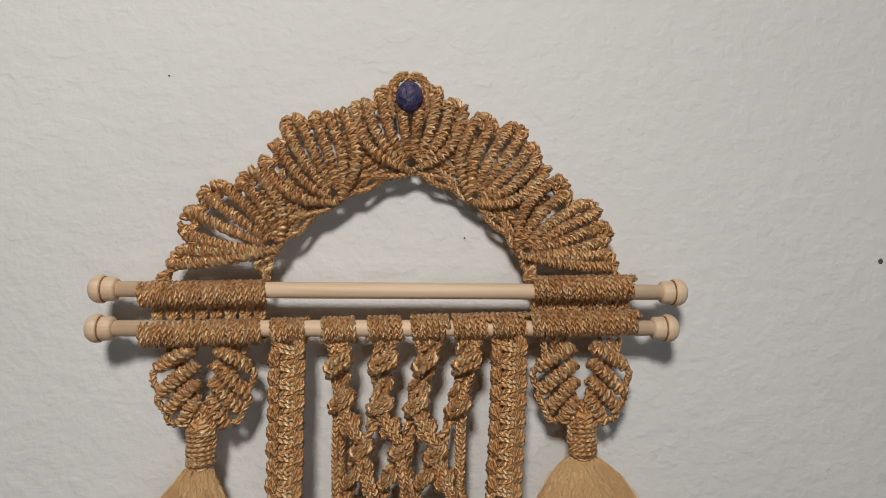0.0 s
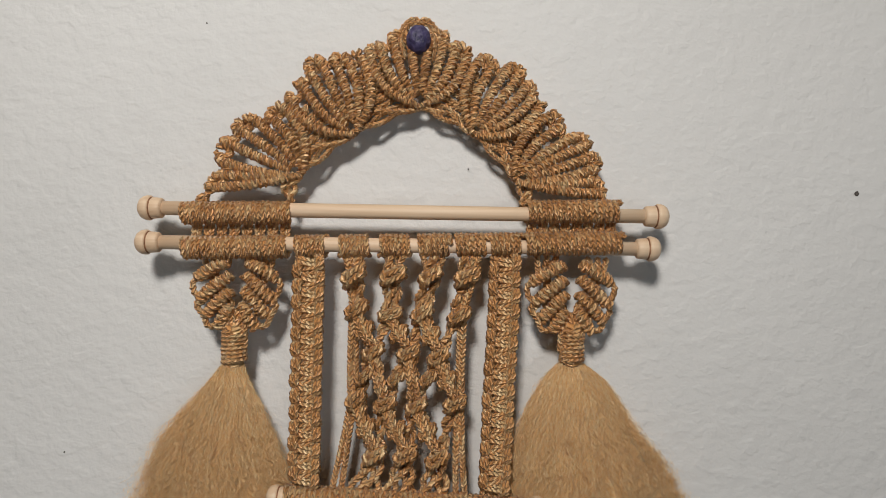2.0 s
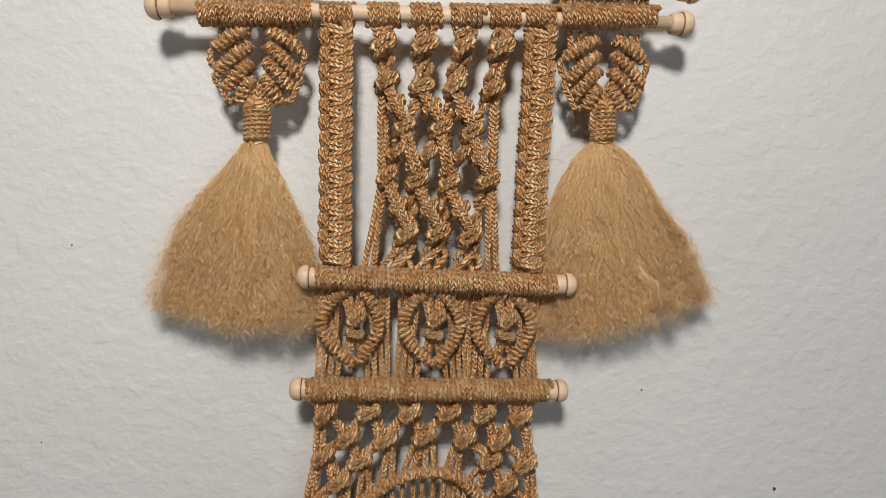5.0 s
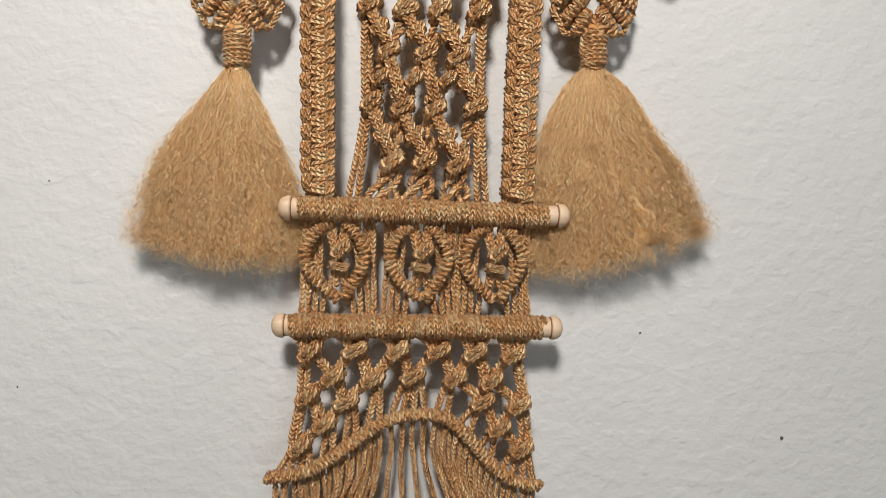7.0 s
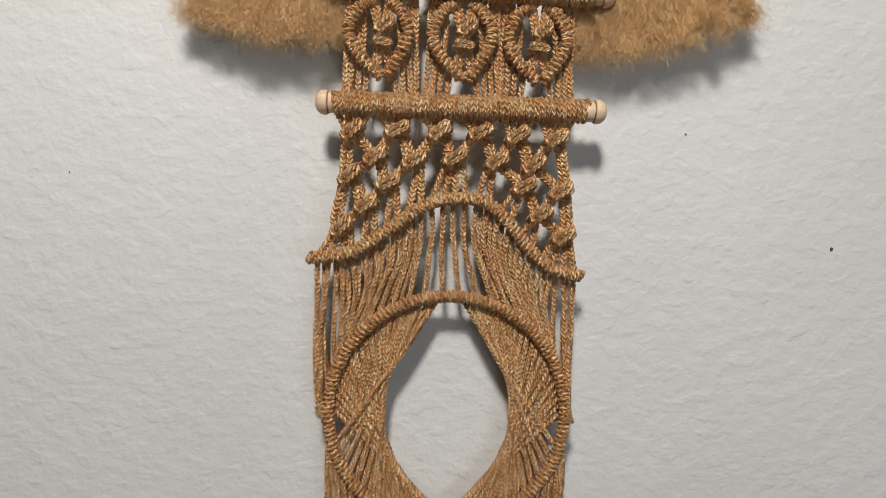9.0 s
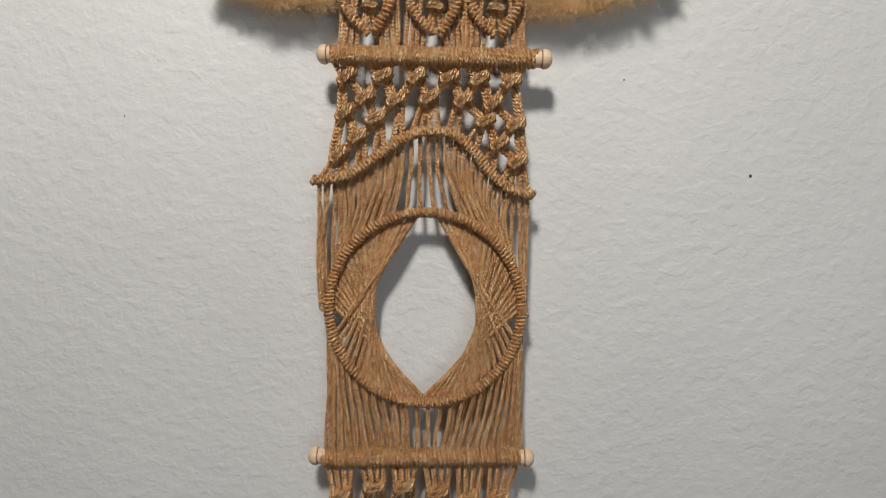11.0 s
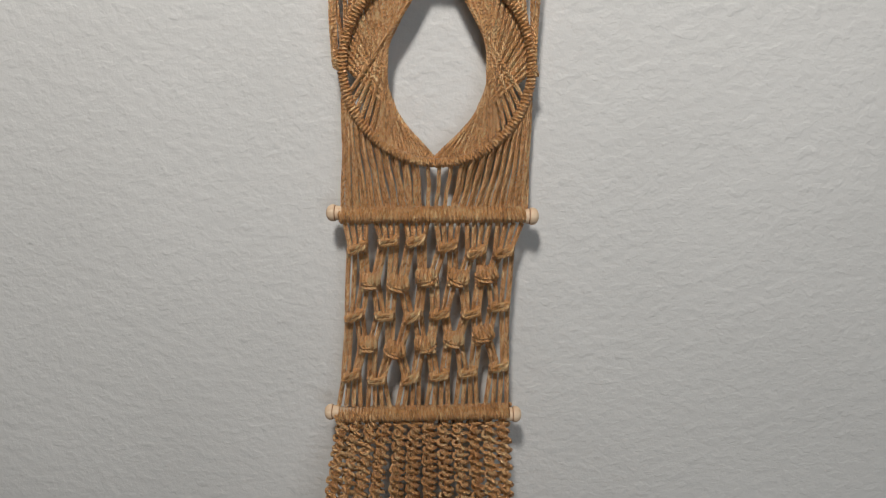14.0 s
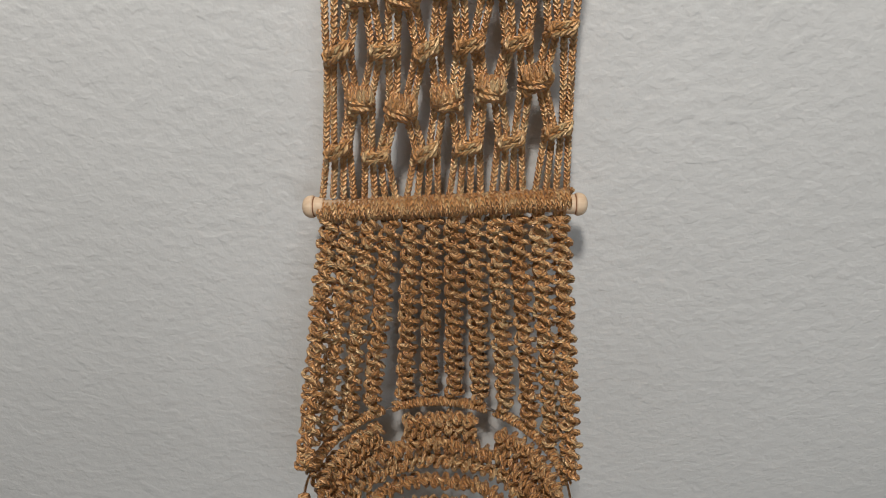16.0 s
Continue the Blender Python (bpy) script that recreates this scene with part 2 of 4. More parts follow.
# ---------------------------------------------------------------- room
def slab(name, x0, y0, z0, x1, y1, z1, material, label):
    bm = bmesh.new()
    bmesh.ops.create_cube(bm, size=1)
    c, d = Vector(((x0 + x1) / 2, (y0 + y1) / 2, (z0 + z1) / 2)), Vector((x1 - x0, y1 - y0, z1 - z0))
    for v in bm.verts:
        v.co = Vector((v.co.x * d.x, v.co.y * d.y, v.co.z * d.z))
    bmesh.ops.bevel(bm, geom=bm.edges[:], offset=0.004, segments=1, affect="EDGES")
    me = bpy.data.meshes.new(name)
    bm.to_mesh(me)
    bm.free()
    me.materials.append(material)
    ob = new(name, me)
    ob.location = c
    PLACE[ob.name] = c
    return tagged(ob, label, name.split("_")[0], kind="structure")


# Unseen walls and ceiling get a dark tone to cut bounce and deepen shadows.
LOW_BOUNCE = plain_material("low_bounce_greige", (0.30, 0.285, 0.26), (0.36, 0.34, 0.315), 6.0, 0.7)
WALL = slab("wall_north", -2.4, 0.0, 0.0, 2.4, 0.12, 2.5, PLASTER, "off-white painted wall with soft knock-down texture")
slab("wall_south", -2.4, -3.2, 0.0, 2.4, -3.08, 2.5, LOW_BOUNCE, "unseen closing wall, darkened greige to cut bounce light")
slab("wall_west", -2.52, -3.2, 0.0, -2.4, 0.12, 2.5, LOW_BOUNCE, "unseen closing wall, darkened greige to cut bounce light")
slab("wall_east", 2.4, -3.2, 0.0, 2.52, 0.12, 2.5, LOW_BOUNCE, "unseen closing wall, darkened greige to cut bounce light")
slab("floor", -2.52, -3.2, -0.1, 2.52, 0.12, 0.0, FLOOR, "plain beige carpet floor")
slab("ceiling", -2.52, -3.2, 2.5, 2.52, 0.12, 2.6, LOW_BOUNCE, "unseen closing ceiling, darkened greige to cut bounce light")


def speck(x, z, r):
    """A small dark fleck on the wall's paint."""
    bm = bmesh.new()
    bmesh.ops.create_icosphere(bm, subdivisions=2, radius=1)
    for v in bm.verts:
        k = 1 + 0.35 * noise.noise(v.co * 1.7 + Vector((x * 90, z * 70, 0)))
        v.co = Vector((v.co.x * r * k, v.co.y * 0.0006, v.co.z * r * 1.2 * k))
    me = bpy.data.meshes.new("speck")
    bm.to_mesh(me)
    bm.free()
    put("speck", me, SPOT, WALL, (x, -0.0003, z))


for x, z, r in ((0.279, 1.727, 0.0013), (0.038, 1.733, 0.0005), (0.242, 1.395, 0.0010), (-0.206, 1.548, 0.0004), (-0.127, 1.817, 0.0004), (0.145, 1.463, 0.0005), (-0.226, 1.428, 0.0004)):
    speck(x, z, r)


# ---------------------------------------------------------------- the wall hanging
Y = -0.024  # the plane in which the hanging's dowels lie
R = 0.00155  # radius of a cord
HANGING = tagged(new("macrame_wall_hanging"), "golden tan macrame wall hanging with wooden dowels and two fluffy tassels", "wall hanging")
HANGING.location = (0, -0.024, 0.706)
PLACE[HANGING.name] = Vector(HANGING.location)


def p3(x, z, y=Y):
    return (x, y, z)


# dowels
KNOB = lathe([(-0.0010, 0.0040), (-0.0004, 0.0055), (0.0002, 0.0059), (0.0050, 0.0063), (0.0056, 0.0058), (0.0058, 0.0058), (0.0060, 0.0069), (0.0066, 0.0073), (0.0082, 0.0073), (0.0100, 0.0068), (0.0116, 0.0057), (0.0127, 0.0040), (0.0133, 0.0020), (0.0134, 0.0004)])
# Thin dark band round the knob where the collar meets the cap.
LINE = lathe([(0.00520, 0.0050), (0.00525, 0.00650), (0.00595, 0.00655), (0.00600, 0.0050)])


def dowel(name, x0, z0, x1, z1, y, label, small=1.0):
    """A rod with a turned knob at each end; x0 and x1 are the knobs' tips."""
    tilt = -math.atan2(z1 - z0, x1 - x0)
    length = math.hypot(x1 - x0, z1 - z0) - 0.0265 * small
    rod = lathe([(-length / 2, 0.0041), (-length * 0.2, 0.0043), (length * 0.15, 0.0042), (length / 2, 0.0041)])
    mid = Vector(((x0 + x1) / 2, y, (z0 + z1) / 2))
    ob = put(name, rod, WOOD, HANGING, mid, label, (0, tilt, 0))
    for side in (-1, 1):
        k = put("knob", KNOB, WOOD, ob, mid + Vector((side * length / 2, 0, 0)), "pale turned knob", (0, 0, 0 if side > 0 else math.pi))
        k.scale = (small,) * 3
        g = put("groove", LINE, GROOVE, ob, mid + Vector((side * length / 2, 0, 0)), "dark line round the knob", (0, 0, 0 if side > 0 else math.pi))
        g.scale = (small,) * 3
    return ob


D1 = dowel("dowel", -0.1535, 1.7005, 0.1545, 1.7070, Y, "pale wooden dowel with turned knobs")
D2 = dowel("dowel", -0.1545, 1.6805, 0.1505, 1.6880, Y, "pale wooden dowel with turned knobs")
D3 = dowel("dowel", -0.0725, 1.5360, 0.0895, 1.5350, -0.027, "short wooden dowel wrapped in cord", 0.94)
D4 = dowel("dowel", -0.0758, 1.4710, 0.0878, 1.4710, -0.027, "short wooden dowel wrapped in cord", 0.94)
D5 = dowel("dowel", -0.0810, 1.1785, 0.0870, 1.1825, -0.022, "short wooden dowel wrapped in cord", 0.94)
D6 = dowel("dowel", -0.0850, 1.0020, 0.0845, 1.0090, -0.027, "short wooden dowel wrapped in cord", 0.94)


def on(d, x):
    """The axis of a dowel at x."""
    m = PLACE[d.name]
    return (x, m.y, m.z - math.tan(d.rotation_euler.y) * (x - m.x))


def wrapping(d, x0, x1, pitch=0.0029, core=0.0056, r=0.00142):
    s = Soup().wrap(np.linspace(on(d, x0), on(d, x1), max(8, int(abs(x1 - x0) / 0.002))), core, r, pitch, turn=18, wobble=0.04, start=random.random() * 6)
    return part("cord_wrapping", s, CORD, d, "tight tan cord wrapping")


for a, b in ((-0.1275, -0.0655), (0.0720, 0.1260)):
    wrapping(D1, a, b)
for a, b in ((-0.1265, -0.0660), (-0.0615, -0.0435), (-0.0365, -0.0190), (-0.0130, 0.0050), (0.0105, 0.0285), (0.0320, 0.0500), (0.0515, 0.0700), (0.0725, 0.1285)):
    wrapping(D2, a, b)
wrapping(D3, -0.0620, 0.0775)
wrapping(D4, -0.0655, 0.0770)
wrapping(D5, -0.0705, 0.0770)
wrapping(D6, -0.0755, 0.0755)


# knots, each built once about its own middle
def half_knot(s, w, h, zc, side, r, double=2, front=0.0036, loop=1.0):
    """One pass of a working cord over the front, from the other side to this one, with the loop that holds it."""
    for k in range(double):
        dz = (k - (double - 1) / 2) * r * 1.9
        s.tube(smooth_path([(-0.47 * w * side, 0.0012, zc + 0.22 * h + dz), (-0.46 * w * side, -0.0012, zc + 0.16 * h + dz), (-0.22 * w * side, -front, zc + 0.06 * h + dz),
                            (0.18 * w * side, -front, zc - 0.06 * h + dz), (0.38 * w * side, -0.0016, zc - 0.12 * h + dz), (0.43 * w * side, 0.0018, zc - 0.12 * h + dz)], 0.0016), r, 7)
    h *= loop
    s.tube(smooth_path([(0.30 * w * side, 0.001, zc + 0.46 * h), (0.41 * w * side, -0.0022, zc + 0.30 * h), (0.45 * w * side, -0.0036, zc - 0.02 * h),
                        (0.42 * w * side, -0.0022, zc - 0.34 * h), (0.32 * w * side, 0.0012, zc - 0.5 * h)], 0.0016), r * 1.1, 7)


def slant_knot(w, h, r, bars, lean):
    """Bars that rise across a bundle of cords, each tucked under the loop beside it."""
    s = Soup()
    for k in range(bars):
        z = (0.5 - (k + 0.5) / bars) * h
        j = random.uniform(0.92, 1.06)
        s.tube(smooth_path([(-0.50 * w, 0.0008, z - 0.9 * lean), (-0.50 * w * j, -0.0026, z - 0.7 * lean), (-0.20 * w, -0.0058 * j, z - 0.25 * lean),
                            (0.20 * w, -0.0060 * j, z + 0.35 * lean), (0.46 * w * j, -0.0036, z + 0.55 * lean), (0.50 * w, 0.0010, z + 0.3 * lean)], 0.0015), r * j, 7)
    o = 1 if lean > 0 else -1
    s.tube(smooth_path([(0.30 * w * o, -0.0010, 0.62 * h), (0.44 * w * o, -0.0048, 0.42 * h), (0.47 * w * o, -0.0062, 0.10 * h), (0.36 * w * o, -0.0044, -0.20 * h), (0.20 * w * o, -0.0008, -0.34 * h)], 0.0015), r, 7)
    s.tube(smooth_path([(-0.16 * w * o, -0.0008, 0.30 * h), (-0.40 * w * o, -0.0044, 0.14 * h), (-0.47 * w * o, -0.0058, -0.14 * h), (-0.38 * w * o, -0.0036, -0.44 * h), (-0.24 * w * o, -0.0004, -0.62 * h)], 0.0015), r, 7)
    return s.mesh("knot")


def popcorn_knot(w, h, lean):
    """A knotted run folded back on itself into a ball."""
    s = Soup()
    for k in range(5):
        x = (k - 2) / 4 * w * 0.80
        j = random.uniform(-0.0008, 0.0008)
        s.tube(smooth_path([(x * 0.8, 0.001, h * 0.50 + j), (x + lean * 0.5, -0.0040, h * 0.44 + j), (x * 1.05 + lean + j, -0.0068, h * 0.16), (x * 0.8 + lean * 2, -0.0050, -h * 0.08), (x * 0.6, -0.001, -h * 0.20)], 0.0016), R * 1.08, 7)
    half_knot(s, w * 1.02, h * 0.46, -h * 0.12, 1 if lean > 0 else -1, R * 1.05, 2, 0.0064)
    half_knot(s, w * 0.90, h * 0.46, -h * 0.36, -1 if lean > 0 else 1, R * 1.05, 1, 0.0046)
    return s.mesh("knot")


def strap_bar(side):
    """One pass of the doubled working cords, tucked under the doubled upright loop at one edge."""
    s = Soup()
    for dz in (-0.0013, 0.0013):
        s.tube(smooth_path([(-0.0072 * side, 0.0006, 0.0020 + dz), (-0.0066 * side, -0.0028, 0.0013 + dz), (-0.0030 * side, -0.0046, 0.0006 + dz),
                            (0.0018 * side, -0.0044, -0.0004 + dz), (0.0048 * side, -0.0026, -0.0010 + dz), (0.0060 * side, 0.0006, -0.0012 + dz)], 0.0016), 0.00142, 7)
    for d in (-0.0012, 0.0014):
        s.tube(smooth_path([(0.0046 * side + d * 0.6, -0.0012, 0.0056), (0.0060 * side + d, -0.0046, 0.0036), (0.0066 * side + d, -0.0066, 0.0004),
                            (0.0062 * side + d, -0.0052, -0.0028), (0.0046 * side + d * 0.6, -0.0016, -0.0050)], 0.0016), 0.00148, 7)
    return s.mesh("knot")


BARS = [strap_bar(1), strap_bar(-1)]
KNOTS = [slant_knot(0.0125, 0.0066, 0.00165, 2, 0.0036), slant_knot(0.0125, 0.0070, 0.00165, 2, 0.0028), slant_knot(0.0120, 0.0072, 0.0016, 2, 0.0040)]
BIG = [slant_knot(0.0122, 0.0080, 0.0018, 2, 0.0042), slant_knot(0.0125, 0.0086, 0.0018, 2, 0.0032), slant_knot(0.0120, 0.0072, 0.0018, 2, 0.0036)]
POPCORN = [popcorn_knot(0.0158, 0.0140, 0.0016), popcorn_knot(0.0155, 0.0136, -0.0016), popcorn_knot(0.0150, 0.0132, 0.0011)]


def knot_at(meshes, x, z, y, parent, k=0, tilt=0.0, size=1.0):
    ob = put("knot", meshes[k % len(meshes)], CORD, parent, (x, y, z), "", (0, tilt, 0))
    ob.scale = (size,) * 3
    return ob


def line(points, r=R, step=0.003, sway=0.0):
    p = smooth_path(points, step)
    if sway:
        ph = random.random() * 6
        s = np.linspace(0, 1, len(p))
        p[:, 0] += sway * np.sin(s * 9 + ph) * np.sin(s * math.pi)
        p[:, 1] += sway * np.cos(s * 7 + ph) * np.sin(s * math.pi)
    return p


def rib(path, parent, core=0.0024, r=0.00158, pitch=0.0031, taper=0.0):
    s = Soup().wrap(smooth_path(path, 0.002), core, r, pitch, sides=6, turn=11, wobble=0.10, start=random.random() * 6, taper=taper)
    s.tube(smooth_path(path, 0.004), core * (0.8 - 0.5 * taper), 6)
    return part("rib", s, CORD, parent)


# ---- arch of five fans
def arch_y(z):
    return -0.0115 - 0.0085 * min(1.0, max(0.0, (1.815 - z) / 0.10))


FANS = [
    ((-0.0605, 1.7235), [(-0.113, 1.7140), (-0.1085, 1.7215), (-0.1075, 1.730), (-0.106, 1.7415), (-0.100, 1.750), (-0.091, 1.7555), (-0.081, 1.757), (-0.0745, 1.764)]),
    ((-0.0305, 1.7490), [(-0.070, 1.767), (-0.063, 1.778), (-0.060, 1.788), (-0.053, 1.792), (-0.045, 1.793), (-0.037, 1.793), (-0.0295, 1.796)]),
    ((0.0070, 1.7675), [(-0.0245, 1.798), (-0.0175, 1.802), (-0.0105, 1.808), (0.0002, 1.809), (0.0105, 1.809), (0.0200, 1.810), (0.0270, 1.804), (0.0345, 1.800)]),
    ((0.0395, 1.7510), [(0.0420, 1.797), (0.0500, 1.793), (0.0590, 1.792), (0.0665, 1.789), (0.0710, 1.782), (0.0735, 1.774), (0.0790, 1.769)]),
    ((0.0645, 1.7245), [(0.0850, 1.765), (0.0905, 1.757), (0.0995, 1.752), (0.1065, 1.748), (0.1100, 1.741), (0.1110, 1.7335), (0.1120, 1.726), (0.1145, 1.7190)]),
]
for pivot, tips in FANS:
    m = (len(tips) - 1) / 2
    px, pz = pivot
    fan = None
    for lap in range(2):
        # one cord that runs round the ribs' tips in scallops
        way = []
        for (ax, az), (bx, bz) in zip(tips, tips[1:]):
            mx, mz = (ax + bx) / 2, (az + bz) / 2
            k = 0.0030 / math.hypot(mx - px, mz - pz)
            o, d = (1.0, -0.0022) if lap else (0.55, 0.0012)
            k2 = 0.0022 / math.hypot(ax - px, az - pz)
            way += [(ax + (ax - px) * k2 * (1.6 - lap), arch_y(az) + d, az + (az - pz) * k2 * (1.6 - lap)), (mx - (mx - px) * k * (0.2 + o), arch_y(mz) + 0.0015, mz - (mz - pz) * k * (0.2 + o))]
        way.append((tips[-1][0], arch_y(tips[-1][1]) + 0.001, tips[-1][1]))
        edge = Soup().tube(smooth_path(way, 0.0018), R * 1.15, 7)
        if fan is None:
            fan = part("fan", edge, CORD, HANGING, "fan of wrapped cord ribs")
        else:
            part("loop", edge, CORD, fan)
    for i, (tx, tz) in enumerate(tips):
        f = (i - m) / m
        dx, dz = tx - px, tz - pz
        start = 0.03 if abs(f) == 1 else 0.07 + 0.11 * (1 - abs(f))
        # ribs bow away from the fan's middle line
        cx, cz = np.mean([q[0] for q in tips]) - px, np.mean([q[1] for q in tips]) - pz
        side = 1 if cx * dz - cz * dx > 0 else -1
        bow = (0.17 if tz > 1.735 or abs(f) < 0.5 else 0.03) * abs(f) ** 1.2 * side
        path = []
        for s in (start, 0.3, 0.55, 0.8, 0.95):
            b = bow * math.sin(math.pi * s)
            x, z = px + dx * s - dz * b, pz + dz * s + dx * b
            path.append((x, arch_y(z) - 0.0030 * math.sin(math.pi * s), z))
        # the tip bends over and meets its neighbour's in a hairpin
        nb = tips[i + 1 if i % 2 == 0 and i + 1 < len(tips) else i - 1]
        ux, uz = nb[0] - tx, nb[1] - tz
        k = min(0.46, 0.0044 / math.hypot(ux, uz))
        path.append((tx + ux * k * 0.35 + dx * 0.045, arch_y(tz) - 0.0005, tz + uz * k * 0.35 + dz * 0.045))
        path.append((tx + ux * k + dx * 0.065, arch_y(tz) + 0.001, tz + uz * k + dz * 0.065))
        rib(path, fan, 0.0018, 0.00152, 0.0031, 0.55)

INNER = [(-0.0665, 1.7080), (-0.0625, 1.7235), (-0.0315, 1.7500), (0.0070, 1.7675), (0.0405, 1.7520), (0.0665, 1.7250), (0.0705, 1.7110)]
for (ax, az), (bx, bz) in zip(INNER, INNER[1:]):
    s = Soup()
    nx, nz = -(bz - az), bx - ax
    k = 1 / math.hypot(nx, nz)
    for n in range(3):
        o = (n - 0.3) * 0.0031
        path = []
        for q in np.linspace(0, 1, 7):
            lift = (o + 0.0015) * math.sin(math.pi * q) + 0.0012 * math.sin(q * 12 + n * 2.1)
            z = az + (bz - az) * q + nz * k * lift
            path.append((ax + (bx - ax) * q + nx * k * lift, arch_y(z) + 0.002 + 0.0012 * math.cos(q * 12 + n * 2.1), z))
        s.tube(smooth_path(path, 0.002), R, 7)
    part("edge_cord", s, CORD, HANGING, "plaited cord along the inner edge")

# chained cords down the outer edges to the wrapped dowel
for pts in ([(-0.1045, 1.7290), (-0.1080, 1.7190), (-0.1160, 1.7105), (-0.1225, 1.7030)], [(0.1110, 1.7300), (0.1150, 1.7210), (0.1185, 1.7140), (0.1215, 1.7080)]):
    s = Soup()
    for n in (-1, 1):
        way = smooth_path([(x + n * 0.0012, arch_y(z) + 0.001, z) for x, z in pts], 0.001)
        q = np.arange(len(way)) * 0.75
        way[:, 0] += n * 0.0013 * np.sin(q)
        way[:, 1] += n * 0.0013 * np.cos(q)
        s.tube(way, R, 7)
    part("edge_cord", s, CORD, HANGING, "plaited cord along the outer edge")

# short knotted cords that fill the gaps between neighbouring fans
for (pa, ta), (pb, tb) in zip(FANS, FANS[1:]):
    s = Soup()
    for q in (0.30, 0.45, 0.60, 0.75, 0.9):
        ax, az = pa[0] + (ta[-1][0] - pa[0]) * q, pa[1] + (ta[-1][1] - pa[1]) * q
        bx, bz = pb[0] + (tb[0][0] - pb[0]) * q, pb[1] + (tb[0][1] - pb[1]) * q
        z = (az + bz) / 2
        s.tube(smooth_path([(ax, arch_y(az) + 0.002, az), ((ax + bx) / 2 + 0.001, arch_y(z) + 0.0015, z - 0.003), (bx, arch_y(bz) + 0.002, bz)], 0.002), R, 7)
        s.tube(smooth_path([(ax, arch_y(az) + 0.003, az + 0.003), ((ax + bx) / 2 - 0.001, arch_y(z) + 0.0005, z), (bx, arch_y(bz) + 0.003, bz + 0.003)], 0.002), R, 7)
    part("joining_cord", s, CORD, HANGING, "crossed cords between two fans")

# bead at the crown
bm = bmesh.new()
bmesh.ops.create_icosphere(bm, subdivisions=4, radius=1)
for v in bm.verts:
    k = 1 + 0.05 * noise.noise(v.co * 3.0) + 0.03 * noise.noise(v.co * 8.0)
    v.co = Vector((v.co.x * 0.0073 * k, v.co.y * 0.0060 * k, v.co.z * 0.0086 * k))
me = bpy.data.meshes.new("bead")
bm.to_mesh(me)
bm.free()
me.shade_smooth()
put("bead", me, BEAD, HANGING, (0.0050, -0.0165, 1.8065), "dark violet blue mottled bead")
s = Soup()
for sx in (-1, 1):
    s.tube(smooth_path([(0.005 + sx * 0.0085, -0.0125, 1.796), (0.005 + sx * 0.0098, -0.0130, 1.808), (0.005 + sx * 0.0060, -0.0130, 1.8165), (0.005, -0.0125, 1.8175)], 0.002), R, 7)
    s.tube(smooth_path([(0.005 + sx * 0.0125, -0.0115, 1.803), (0.005 + sx * 0.0100, -0.0120, 1.8140), (0.005 + sx * 0.0040, -0.0120, 1.8200), (0.005, -0.0115, 1.8185)], 0.002), R * 1.1, 7)
part("bead_loop", s, CORD, HANGING, "cord loop holding the bead")

# short cords between the two upper dowels
for a, b in ((-0.121, -0.069), (0.0755, 0.122)):
    for x in np.linspace(a, b, 8):
        s = Soup()
        for d in (-0.0010, 0.0012):
            s.tube(line([(x + d, Y + 0.003, on(D1, x)[2] - 0.004), (x + d * 1.5, Y + 0.004, on(D1, x)[2] - 0.010), (x + d, Y + 0.003, on(D2, x)[2] + 0.004)]), R, 7)
        part("short_cord", s, CORD, HANGING)


